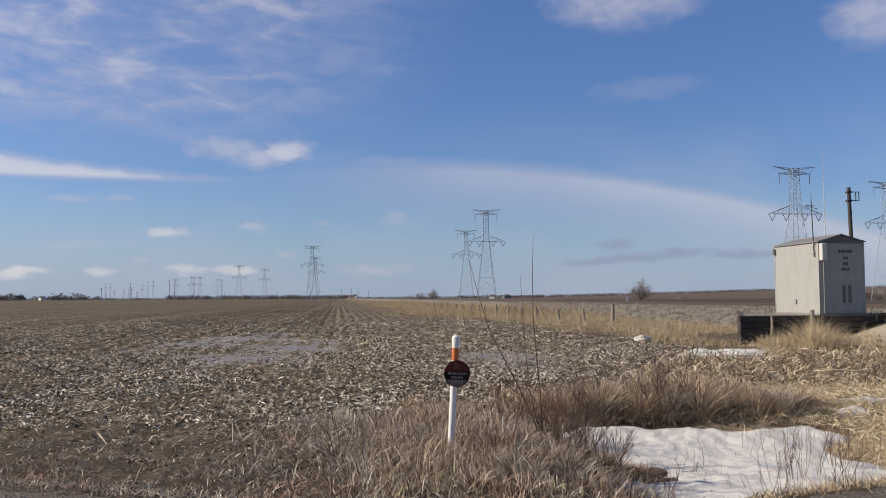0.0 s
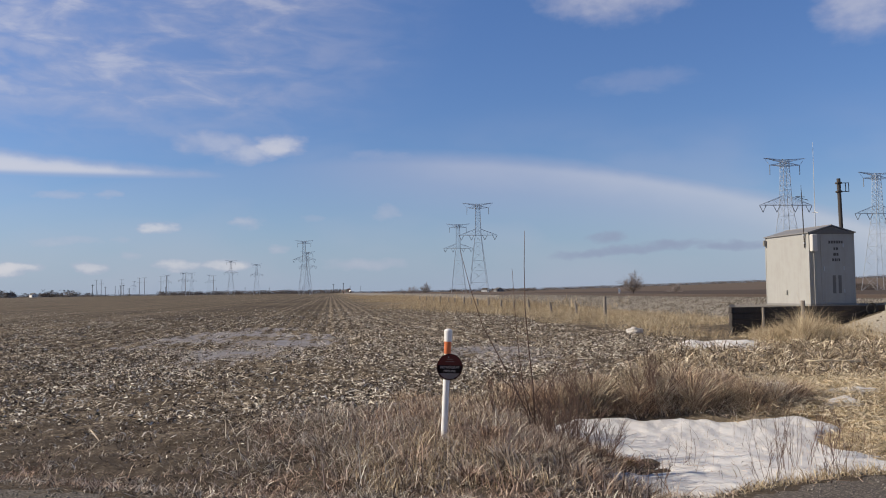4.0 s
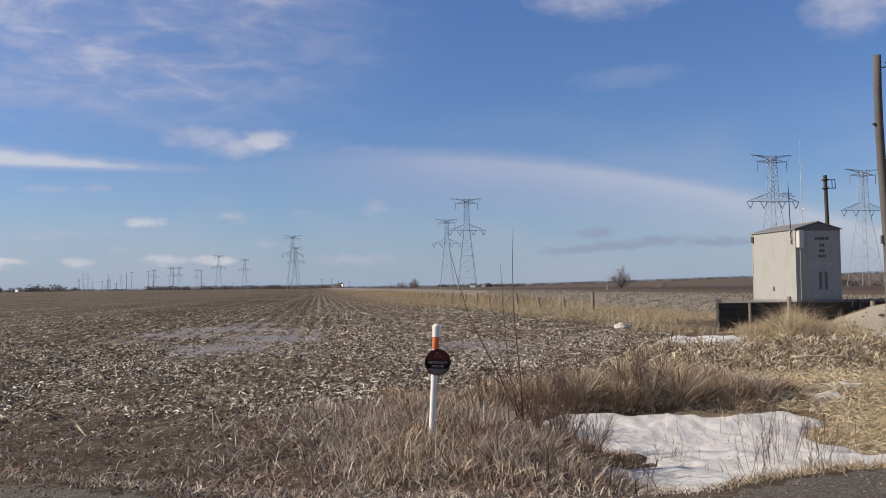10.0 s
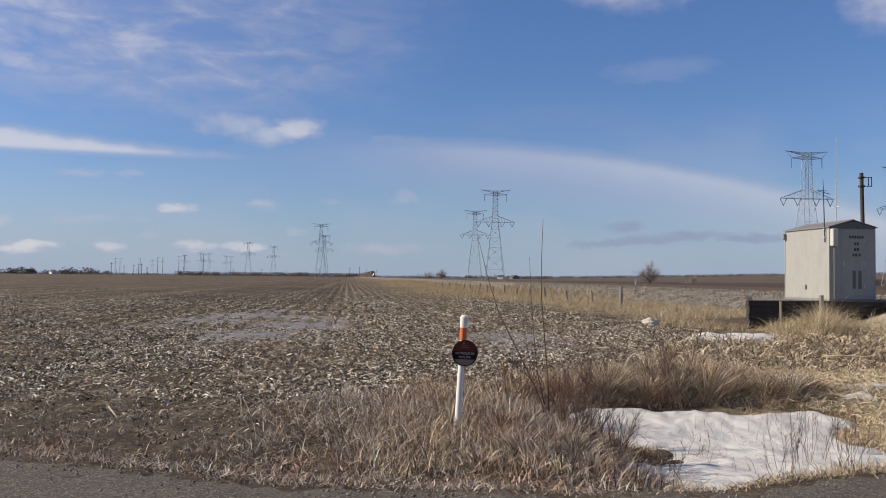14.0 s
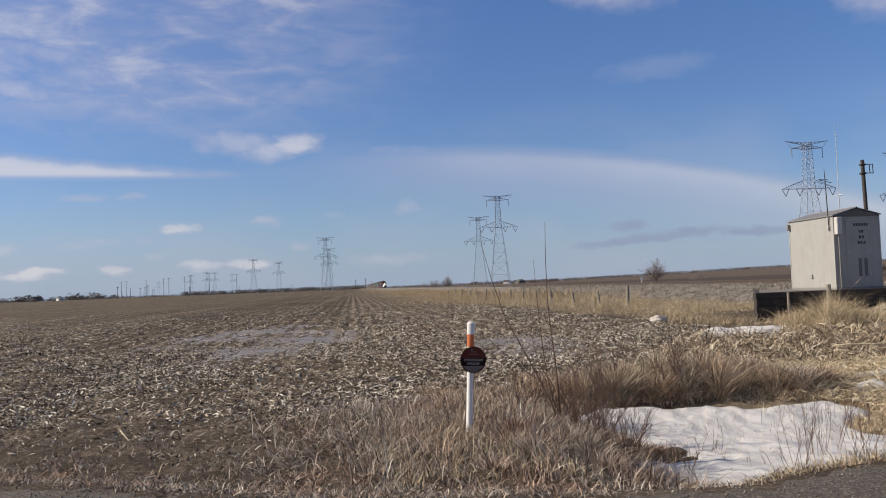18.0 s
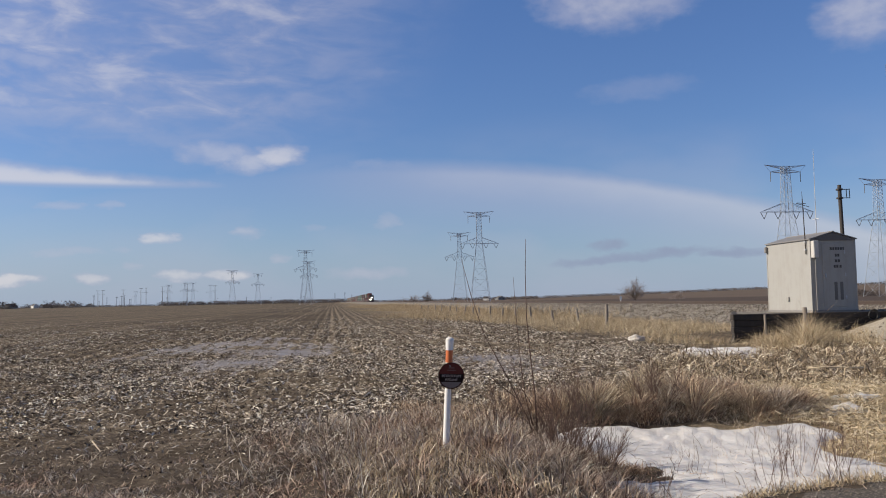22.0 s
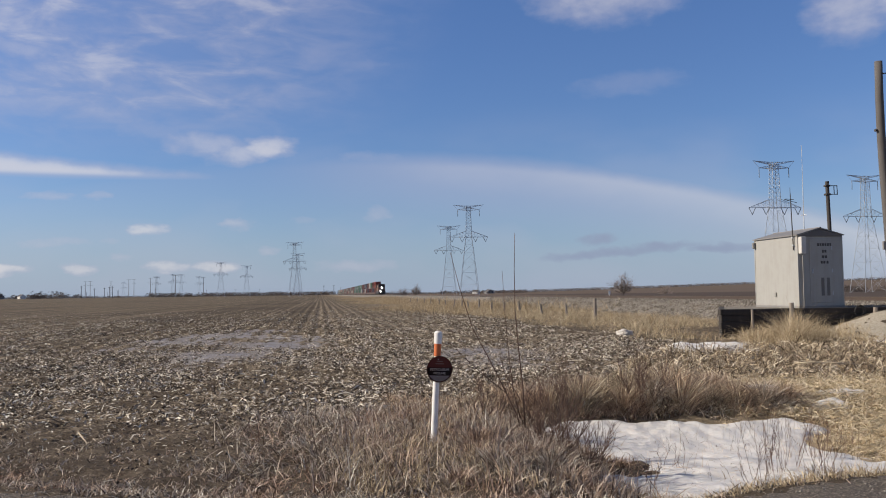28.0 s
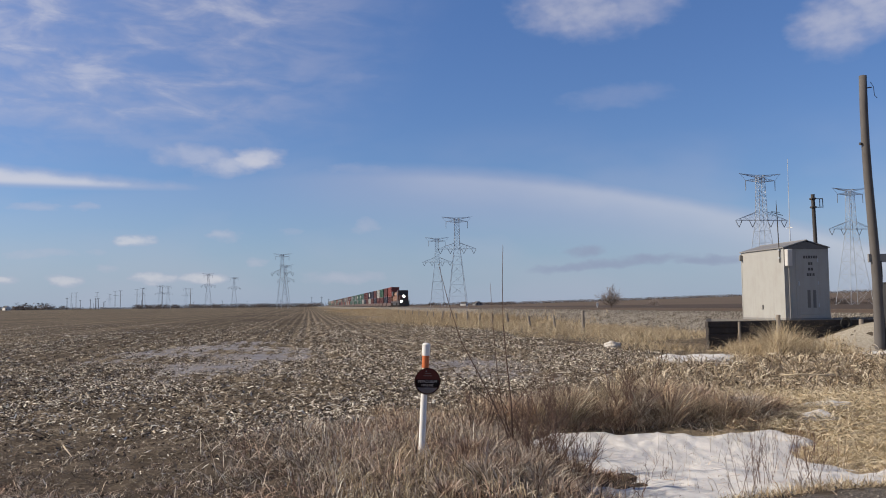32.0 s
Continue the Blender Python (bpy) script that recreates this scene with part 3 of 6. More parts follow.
def make_road():
    xs = np.concatenate([np.arange(-60, -8, 1.0), np.arange(-8, 9, 0.12), np.arange(9, 24, 0.5)])
    us = np.linspace(0, 1, 40)
    X, U = np.meshgrid(xs, us)
    rng = np.random.default_rng(8)
    edge = road_edge(xs) - 0.12 + 0.07 * rng.normal(0, 1, len(xs))
    Y = -4.0 + (edge[None, :] + 4.0) * U
    Z = land(X, Y) + 0.022 - 0.02 * (U > 0.985) + rng.normal(0, 0.004, X.shape)
    nx, ny = len(xs), len(us)
    i = (np.arange(ny - 1)[:, None] * nx + np.arange(nx - 1)[None, :]).ravel()
    Q = np.column_stack([i, i + 1, i + nx + 1, i + nx])
    ob = new("road", bulk_mesh("road", np.column_stack([X.ravel(), Y.ravel(), Z.ravel()]), Q, np.zeros((0, 3), int), M_ROAD, True))
    tagged(ob, "worn grey asphalt road with a crumbling gravelly edge", "road", kind="structure")


make_road()


def make_railway():
    ys = np.concatenate([np.arange(4, 120, 0.8), np.geomspace(120, 3200, 60)])
    xs = np.concatenate([[20.6], np.linspace(21.2, 25.0, 14), np.linspace(25.3, 28.8, 12), np.linspace(29.2, 33.5, 8)])
    rng = np.random.default_rng(5)
    strip_sheet("ballast", xs, ys, lambda X, Y: land(X, Y) + 0.03 + rng.normal(0, 0.025, X.shape) * (np.abs(X - 27) < 6), M_BALLAST,
                "grey crushed stone ballast bank of a railway", "ballast")
    track = thing("railway_track", pose(RAIL_X, 0, 0), "rusty steel rails on wooden sleepers in grey ballast", "track", kind="structure")
    for sx in (-0.7525, 0.7525):
        bm = bmesh.new()
        add_box(bm, (sx - 0.035, 4, 1.19), (sx + 0.035, 3000, 1.25))
        add_box(bm, (sx - 0.012, 4, 1.11), (sx + 0.012, 3000, 1.20))
        add_box(bm, (sx - 0.07, 4, 1.08), (sx + 0.07, 3000, 1.115))
        part("rail", bm, M_RAIL, track)
    me = to_mesh("sleeper", *box_data((-1.3, -0.11, 0.95), (1.3, 0.11, 1.085)), M_TIMBER)
    for k in range(280):
        s = part("sleeper", me, None, track)
        s.location = (0, 14 + 0.52 * k, 0)


def box_data(lo, hi):
    (a, b, c), (d, e, f) = lo, hi
    V = [(a, b, c), (d, b, c), (d, e, c), (a, e, c), (a, b, f), (d, b, f), (d, e, f), (a, e, f)]
    return V, [(3, 2, 1, 0), (4, 5, 6, 7), (0, 1, 5, 4), (1, 2, 6, 5), (2, 3, 7, 6), (3, 0, 4, 7)]


make_railway()


# ---- pipeline marker post ----
M_METER = painted("pale_grey_enamel", (0.52, 0.51, 0.49), 0.5)


M_BAND = painted("black_enamel", (0.035, 0.022, 0.019), 0.9, spec=0.1)
M_LETTER = painted("worn_pale_lettering", (0.62, 0.51, 0.46), 0.8)
M_FADED = painted("faded_red_lettering", (0.20, 0.10, 0.085), 0.6)


def lettering(words, size, x, y, z, mat, parent, name="lettering", depth=0.002):
    """Built-in font, standing up and facing -y."""
    cu = bpy.data.curves.new(name, "FONT")
    cu.body, cu.size, cu.align_x, cu.align_y, cu.extrude = words, size, "CENTER", "CENTER", depth
    cu.materials.append(mat)
    ob = new(name, cu)
    ob.parent = parent
    ob.matrix_basis = pose(x, y, z, 90, 0, 0)
    return ob


def pipeline_marker():
    p = thing("pipeline_marker", pose(1.266, 9.68, -0.05, 3.0, 2.6, 4), "white plastic pipeline marker post with a round dark red sign", "marker post")
    part("post", rod((0, 0, -0.25), (0, 0, 1.20), 0.0375, 0.0365, 20), M_WHITE, p)
    bm = bmesh.new()
    bmesh.ops.create_cone(bm, cap_ends=True, segments=20, radius1=0.043, radius2=0.0475, depth=0.12, matrix=Matrix.Translation((0, 0, 1.240)))
    bmesh.ops.create_uvsphere(bm, u_segments=20, v_segments=8, radius=0.047, matrix=Matrix.Translation((0, 0, 1.298)) @ Matrix.Diagonal((1, 1, 0.6, 1)))
    part("cap", bm, M_WHITE, p, "rounded white plastic cap")
    bm = bmesh.new()
    bmesh.ops.create_cone(bm, cap_ends=True, segments=20, radius1=0.0405, radius2=0.0405, depth=0.14, matrix=Matrix.Translation((0, 0, 1.110)))
    part("band", bm, M_ORANGE, p, "orange band round the post")
    z0, r = 0.895, 0.147
    bm = bmesh.new()
    bmesh.ops.create_cone(bm, cap_ends=True, segments=40, radius1=r, radius2=r, depth=0.004, matrix=Matrix.Translation((0.02, -0.056, z0)) @ Euler((radians(90), 0, 0)).to_matrix().to_4x4())
    disc = part("sign_disc", bm, M_DISC, p, "round dark red enamel sign")
    # paler lower segment, cut as a chord
    a0 = math.asin(-0.52)
    pts = [(r * 0.93 * math.cos(a), 0, r * 0.93 * math.sin(a)) for a in np.linspace(math.pi - a0, 2 * math.pi + a0, 18)]
    bm = bmesh.new()
    vs = [bm.verts.new((x + 0.02, -0.0605, z + z0)) for x, _, z in pts]
    bm.faces.new(vs)
    bmesh.ops.solidify(bm, geom=bm.faces[:], thickness=0.002)
    part("lower_segment", bm, M_DISCLOW, disc, "pale grey lower segment of the sign")
    bm = bmesh.new()
    n = 40
    for k in range(n):
        a, b = 2 * math.pi * k / n, 2 * math.pi * (k + 1) / n
        add_rod(bm, (0.02 + r * math.cos(a), -0.058, z0 + r * math.sin(a)), (0.02 + r * math.cos(b), -0.058, z0 + r * math.sin(b)), 0.0042, None, 5)
    part("rim", bm, M_BAND, disc, "dark worn rim")
    # black band across the middle, cut between two chords
    ring = lambda a: (0.02 + r * 0.95 * math.cos(a), -0.0595, z0 + r * 0.95 * math.sin(a))
    lo_a, hi_a = math.asin(-0.50), math.asin(0.14)
    bm = bmesh.new()
    bm.faces.new([bm.verts.new(ring(a)) for a in list(np.linspace(lo_a, hi_a, 6)) + list(np.linspace(math.pi - hi_a, math.pi - lo_a, 6))])
    bmesh.ops.solidify(bm, geom=bm.faces[:], thickness=0.0015)
    part("middle_band", bm, M_BAND, disc, "black band of the sign")
    lettering("PETROLEUM", 0.040, 0.02, -0.0625, z0 - 0.004, M_LETTER, disc)
    lettering("PIPELINE", 0.037, 0.02, -0.0625, z0 - 0.046, M_LETTER, disc)
    bm = bmesh.new()
    for w, z in ((0.10, 0.062), (0.07, 0.088)):
        add_box(bm, (0.02 - w / 2, -0.0598, z0 + z - 0.005), (0.02 + w / 2, -0.0582, z0 + z + 0.005))
    part("faded_text", bm, M_FADED, disc)
    for sz in (-0.05, 0.07):
        part("bolt", rod((0, -0.066, z0 + sz * 1.6), (0, -0.056, z0 + sz * 1.6), 0.006, None, 8), M_STEEL, disc)


pipeline_marker()


# ---- signal bungalow on its timber crib ----
def bungalow():
    x0, x1, y0, y1, z0, zt = 17.70, 19.51, 29.5, 32.68, 1.05, 3.70
    b = thing("signal_bungalow", pose(x0, y0, 0), "cream metal signal bungalow with a low gable roof", "shed")
    W, L = x1 - x0, y1 - y0
    bm = bmesh.new()
    v = [bm.verts.new(p) for p in [(0, 0, z0), (W, 0, z0), (W, 0, zt), (W / 2, 0, zt + 0.24), (0, 0, zt), (0, L, z0), (W, L, z0), (W, L, zt), (W / 2, L, zt + 0.24), (0, L, zt)]]
    for f in [(0, 1, 2, 3, 4), (9, 8, 7, 6, 5), (0, 4, 9, 5), (1, 6, 7, 2), (0, 5, 6, 1)]:
        bm.faces.new([v[i] for i in f])
    part("body", bm, M_SHED, b)
    for s in (0, 1):
        xa, xb = (-0.06, W / 2) if s == 0 else (W / 2, W + 0.06)
        za, zb = (zt - 0.01, zt + 0.262) if s == 0 else (zt + 0.262, zt - 0.01)
        bm = bmesh.new()
        vs = []
        for y in (-0.07, L + 0.05):
            for x, z in ((xa, za), (xb, zb), (xb, zb + 0.035), (xa, za + 0.035)):
                vs.append(bm.verts.new((x, y, z)))
        for f in [(0, 1, 2, 3), (7, 6, 5, 4), (0, 4, 5, 1), (1, 5, 6, 2), (2, 6, 7, 3), (3, 7, 4, 0)]:
            bm.faces.new([vs[i] for i in f])
        part("roof_panel", bm, M_ROOF, b, "dull grey metal roof panel")
    part("ridge_cap", rod((W / 2, -0.07, zt + 0.29), (W / 2, L + 0.05, zt + 0.29), 0.025), M_ROOF, b)
    for (xa, ya) in ((-0.012, -0.012), (W - 0.04, -0.012), (-0.012, L - 0.04)):
        part("corner_trim", box((xa, ya, z0), (xa + 0.052, ya + 0.052, zt - 0.02)), M_SHED, b)
    part("base_sill", box((-0.02, -0.02, z0 - 0.09), (W + 0.02, L + 0.02, z0 - 0.004)), M_ROOF, b, "dark steel base frame")
    # added sheet whose dark colour stands for the shade under the roof overhang
    bm = bmesh.new()
    lip = [bm.verts.new(p) for p in [(0.02, -0.045, zt - 0.05), (W - 0.02, -0.045, zt - 0.05), (W - 0.02, -0.045, zt - 0.012), (W / 2, -0.045, zt + 0.235), (0.02, -0.045, zt - 0.012)]]
    deep = bmesh.ops.extrude_face_region(bm, geom=[bm.faces.new(lip)])
    bmesh.ops.translate(bm, vec=(0, 0.04, 0), verts=[v for v in deep["geom"] if isinstance(v, bmesh.types.BMVert)])
    part("gable_shade_sheet", bm, M_GABLE_SHADE, b, "added dark grey sheet painted as shade under the gable roof")
    # gable end: door, lettering as bars, louvres
    door = part("door", box((0.46, -0.018, z0 + 0.12), (1.36, 0.0, zt - 0.16), 0.006), M_SHED, b)
    part("door_handle", box((0.54, -0.055, z0 + 1.22), (0.58, -0.018, z0 + 1.38), 0.005), M_STEEL, door)
    for k in range(3):
        part("hinge", box((1.345, -0.03, z0 + 0.4 + 0.85 * k), (1.385, -0.016, z0 + 0.54 + 0.85 * k), 0.004), M_STEEL, door)
    for zz, widths in ((3.345, (0.08, 0.075, 0.08, 0.07, 0.08, 0.06)), (3.095, (0.07, 0.08)), (2.886, (0.10, 0.08)), (2.68, (0.08, 0.07, 0.03, 0.06))):
        total = sum(widths) + 0.025 * (len(widths) - 1)
        x = 1.06 - total / 2
        for w in widths:
            part("stencilled_mark", box((x, -0.0215, zz - 0.052), (x + w, -0.0185, zz + 0.052)), M_DARK, b)
            x += w + 0.025
    for xa in (0.90, 1.13):
        lv = part("louvre", box((xa, -0.024, 1.43), (xa + 0.12, -0.0185, 2.10)), M_LOUVRE, b, "dark ventilation louvre")
        for k in range(9):
            part("slat", box((xa, -0.036, 1.45 + 0.073 * k), (xa + 0.12, -0.022, 1.47 + 0.073 * k)), M_LOUVRE, lv)
    part("meter_box", box((0.02, -0.22, 3.0), (0.22, -0.004, 3.64), 0.02), M_METER, b, "white metal meter box on the corner")
    part("conduit", rod((0.16, -0.06, z0), (0.16, -0.06, 3.02), 0.022), M_ROOF, b)
    part("eave_lamp", box((-0.13, L - 0.12, 3.36), (-0.004, L - 0.02, 3.60), 0.02), M_ROOF, b)
    part("vent_hood", box((-0.07, 1.55, 1.4), (-0.004, 1.68, 1.56), 0.01), M_SHED, b)
    part("skid", box((0.10, -0.06, z0 - 0.26), (0.24, L, z0 - 0.092)), M_TIMBER, b)
    part("skid", box((W - 0.24, -0.06, z0 - 0.26), (W - 0.10, L, z0 - 0.092)), M_TIMBER, b)
    # antennas
    mast = thing("mast_antenna", pose(x0 - 0.04, y0 + 0.22, 0), "thin dark antenna mast with short crossbars strapped to the shed", "antenna")
    part("mast", rod((0, 0, 3.15), (-0.055, 0, 5.25), 0.022, 0.016), M_STUB, mast)
    part("tip", rod((-0.055, 0, 5.24), (-0.065, 0, 5.52), 0.012, 0.006), M_STUB, mast)
    part("crossbar", rod((-0.36, -0.10, 5.06), (0.26, 0.10, 4.96), 0.012), M_STUB, mast)
    part("crossbar", rod((-0.25, 0.05, 5.10), (0.05, -0.05, 5.06), 0.010), M_STUB, mast)
    part("bracket", box((-0.04, -0.03, 3.30), (0.10, 0.03, 3.36)), M_STEEL, mast)
    part("bracket", box((-0.05, -0.03, 3.60), (0.10, 0.03, 3.66)), M_STEEL, mast)
    whip = thing("whip_antenna", pose(x0 + 1.08, y0 + 1.3, 0), "tall white whip antenna with radials on the shed roof", "antenna")
    part("base_pipe", rod((0, 0, 3.85), (0, 0, 4.6), 0.02, 0.017), M_STEEL, whip)
    part("whip", rod((0, 0, 4.58), (0.01, 0, 7.34), 0.014, 0.006), M_METER, whip, "white fibreglass rod")
    for k in range(4):
        an = k * math.pi / 2 + 0.3
        part("radial", rod((0, 0, 4.6), (0.15 * math.cos(an), 0.15 * math.sin(an), 4.57), 0.012, 0.008), M_WHITE, whip)
    # dark stub pole behind
    s = thing("stub_pole", pose(21.11, 32.6, 0, 0, -1.2, 0), "dark weathered wooden stub pole with a steel bracket frame", "pole")
    part("pole", rod((0, 0, 0.2), (0, 0, 6.17), 0.085, 0.075, 14), M_STUB, s)
    fr = bmesh.new()
    for a, c in (((0.10, 0, 5.98), (0.44, 0, 5.98)), ((0.10, 0, 5.62), (0.44, 0, 5.62)), ((0.44, 0, 5.60), (0.44, 0, 6.0)), ((0.30, 0, 5.62), (0.30, 0, 5.98))):
        add_rod(fr, a, c, 0.016)
    part("bracket_frame", fr, M_STUB, s)
    for z in (5.98, 5.62):
        part("clamp", box((-0.12, -0.10, z - 0.04), (0.10, 0.10, z + 0.04), 0.02), M_STUB, s)


bungalow()


def slab(outline, z0, z1):
    n = len(outline)
    V = [(x, y, z) for z in (z0, z1) for x, y in outline]
    return V, [tuple(range(n))[::-1], tuple(range(n, 2 * n))] + [(i, (i + 1) % n, n + (i + 1) % n, n + i) for i in range(n)]


def timber_crib():
    c = thing("timber_crib_wall", pose(0, 28.6, 0), "low retaining wall of black creosoted timbers round a gravel pad", "retaining wall")
    xa, xb = 14.06, 21.4
    for k in range(5):
        z = -0.12 + 0.225 * k
        off = 0.012 * math.sin(k * 2.4)
        part("timber", box((xa + 0.03 * (k % 2), -0.12 + off, z), (xb, 0.10 + off, z + 0.215), 0.014), M_TIMBER, c)
        tm = part("timber", box((0, 0, 0), (0.2, 5.4, 0.213), 0.014), M_TIMBER, c)
        tm.matrix_basis = pose(xa + 0.05 + off, 0.10, z + 0.004, 0, 0, -26)
    for x, top, w, lean in ((15.2, 0.98, 0.05, -1), (16.68, 1.2, 0.085, 1), (19.95, 1.0, 0.09, 1)):
        st = part("stake", rod((0, 0, -0.3), (0.02 * lean, 0, top), w, w * 0.9, 8), M_POST, c, "grey weathered wooden stake")
        st.location = (x, -0.26, 0)
    pad = new("gravel_pad", to_mesh("gravel_pad", *slab([(14.2, 28.74), (21.6, 28.74), (21.6, 33.6), (16.7, 33.6)], -0.2, 0.975), M_BALLAST))
    tagged(pad, "grey gravel pad behind the timber wall", "gravel", kind="structure")
    coil = thing("cable_coil", pose(19.35, 28.38, 0.86), "coil of black cable hung on the timber wall", "cable")
    bm = bmesh.new()
    for ring in range(3):
        n, rr = 22, 0.17 + 0.02 * ring
        for k in range(n):
            a, b = 2 * math.pi * k / n, 2 * math.pi * (k + 1) / n
            add_rod(bm, (rr * math.cos(a), -0.03 * ring, rr * math.sin(a)), (rr * math.cos(b), -0.03 * ring, rr * math.sin(b)), 0.018, None, 5)
    part("coil", bm, M_RUBBER, coil)
    part("tail", rod((-0.18, 0, -0.02), (-0.9, 0.0, -0.28), 0.018), M_RUBBER, coil)


timber_crib()


def utility_pole():
    p = thing("utility_pole", pose(18.84, 25.82, 0.0), "tall weathered wooden utility pole with small fittings", "utility pole")
    top = Vector((-0.50, -0.42, 9.20))
    pts = [top * (k / 8) + Vector((0.05 * math.sin(k * 0.8), 0, 0)) for k in range(-1, 9)]
    rad = [0.168 - 0.0052 * k for k in range(10)]
    part("pole", to_mesh("pole", *sweep(pts, rad, 18), M_POLE, True), None, p)
    at = lambda z: top * (z / 8.92)
    a = at(8.5)
    part("bolt_fitting", rod(a + Vector((0.05, -0.10, 0)), a + Vector((0.22, -0.12, 0.02)), 0.02), M_STUB, p)
    part("wire_hook", to_mesh("wire_hook", *sweep([a + Vector(q) for q in ((0.2, -0.1, 0.2), (0.30, -0.1, 0.05), (0.33, -0.1, -0.25), (0.42, -0.1, -0.32))], [0.01] * 4, 5), M_STUB), None, p)
    a = at(6.7)
    part("insulator_knob", rod(a + Vector((-0.26, 0, 0)), a + Vector((-0.08, 0, 0)), 0.05, 0.035, 10), M_STUB, p)
    a = at(3.0)
    part("plate", box(a + Vector((-0.21, -0.02, -0.14)), a + Vector((0.62, 0.05, 0.14)), 0.008), M_ROOF, p, "grey steel plate strapped to the pole")
    pts = [at(z) + Vector((0.17 + 0.03 * math.sin(z * 3), -0.06, 0)) for z in np.linspace(0, 2.9, 12)]
    part("conduit", to_mesh("conduit", *sweep(pts, [0.03] * 12, 8), M_RUBBER), None, p, "black cable conduit")
    cab = thing("trackside_cabinet", pose(19.44, 26.0, 0), "narrow black steel cabinet on a post beside the pole", "cabinet")
    part("housing", box((-0.18, -0.16, 0.95), (0.34, 0.16, 2.25), 0.015), M_BLACK, cab)
    part("stand", rod((0.08, 0, 0.0), (0.08, 0, 0.96), 0.05), M_STEEL, cab)
    part("lid", box((-0.20, -0.18, 2.252), (0.36, 0.18, 2.29), 0.01), M_BLACK, cab)


utility_pole()


# ---- transmission towers ----
def lattice(levels):
    """Legs and X bracing of a square lattice mast; levels: (z, half width)."""
    segs = []
    corner = [(-1, -1), (1, -1), (1, 1), (-1, 1)]
    for (za, wa), (zb, wb) in zip(levels, levels[1:]):
        A = [Vector((sx * wa, sy * wa, za)) for sx, sy in corner]
        B = [Vector((sx * wb, sy * wb, zb)) for sx, sy in corner]
        for i in range(4):
            j = (i + 1) % 4
            segs += [(A[i], B[i], 0.085), (A[i], B[j], 0.032), (A[j], B[i], 0.032), (B[i], B[j], 0.036)]
    return segs


def arm(s, z, half, depth, root, lift=0.0):
    """A tapered truss arm to the side s of the mast."""
    segs, n, lows = [], 5, []
    for sy in (-1, 1):
        low = [Vector((s * (root + (half - root) * k / n), sy * root * (1 - k / n) * 0.8, z + lift * k / n)) for k in range(n + 1)]
        up = [Vector((p.x, p.y, z + depth * (1 - k / n) + lift * k / n)) for k, p in enumerate(low)]
        for k in range(n):
            segs += [(low[k], low[k + 1], 0.085), (up[k], up[k + 1], 0.065), (low[k], up[k + 1], 0.035), (low[k], up[k], 0.03)]
        lows.append(low)
    for k in range(n):
        segs.append((lows[0][k], lows[1][k + 1], 0.05))
    return segs


def arms(t, name, *size):
    for s in (-1, 1):
        part(name, to_mesh(name, *struts(arm(s, *size)), M_STEEL), None, t)


def delta_tower():
    """Two-level tower: a wide arm at the waist, a short one under spread earth-wire peaks at the top. Height 45 m."""
    t = thing("transmission_tower", pose(0, 0, 0), "grey steel lattice transmission tower with two crossarm levels", "transmission tower", "transmission towers")
    part("base_section", to_mesh("base_section", *struts(lattice([(0, 4.6), (6, 3.95), (11.5, 3.35), (16.5, 2.8), (21, 2.3), (25, 1.85), (28.4, 1.4)])), M_STEEL), None, t)
    part("mast", to_mesh("mast", *struts(lattice([(28.4, 1.4), (30.2, 1.34), (31.9, 1.29), (33.5, 1.25), (35.1, 1.21), (36.6, 1.17), (38.1, 1.13), (39.5, 1.1), (40.9, 1.06), (42.2, 1.02), (43.4, 0.98)])), M_STEEL), None, t)
    arms(t, "lower_crossarm", 28.5, 9.2, 2.8, 1.3)
    arms(t, "upper_crossarm", 41.3, 5.3, 1.1, 0.9, 0.35)
    arms(t, "earthwire_peak", 42.6, 7.3, 0.75, 0.7, 1.35)
    ties = [((sx * 9.0, 0, 28.6), (sx * 1.2, 0, 31.6), 0.05) for sx in (-1, 1)] + [((-1.3, sy, z), (1.3, sy, z), 0.08) for sy in (-0.9, 0.9) for z in (28.5, 41.3, 42.0, 42.6, 43.4)]
    ties += [((sx * 7.2, 0, 44.0), (sx * 5.2, 0, 41.7), 0.05) for sx in (-1, 1)] + [((-0.95, sy, 41.3), (0.95, sy, 43.4), 0.05) for sy in (-0.9, 0.9)]
    for tie in ties:
        part("tie_bar", to_mesh("tie_bar", *struts([tie]), M_STEEL), None, t)
    for x in (-8.0, -3.2, 3.2, 8.0):
        part("insulator_string", to_mesh("insulator_string", *struts([((x - 1.1, 0, 28.4), (x, 0, 26.2), 0.11), ((x + 1.1, 0, 28.4), (x, 0, 26.2), 0.11)], 6), M_GLASS_INS), None, t)
    for x in (-5.2, 5.2):
        part("insulator_string", to_mesh("insulator_string", *struts([((x, 0, 41.6), (x, 0, 38.4), 0.12)], 6), M_GLASS_INS), None, t)
    return t


def place_towers():
    proto = delta_tower()
    spots = [(147.2, 257.8, 0), (70.0, 398.0, -6), (200.5, 288.0, 0), (79.0, 521.5, -6), (-20.7, 683.5, -4), (-22.9, 868, -4), (-122.9, 1081.0, 0), (-102.9, 1214.0, 0),
             (-558.6, 2527.6, 10), (-275, 1647.4, 6), (-262.5, 1664.7, 6), (-258, 1867.1, 8), (-338, 1830.7, 8)]
    for k, (x, y, rz) in enumerate(spots):
        m = pose(x, y, ground_z(x, y) - 0.3, 0, 0, rz)
        if k == 0: proto.matrix_basis = m
        else: copy_thing(proto, m)


place_towers()


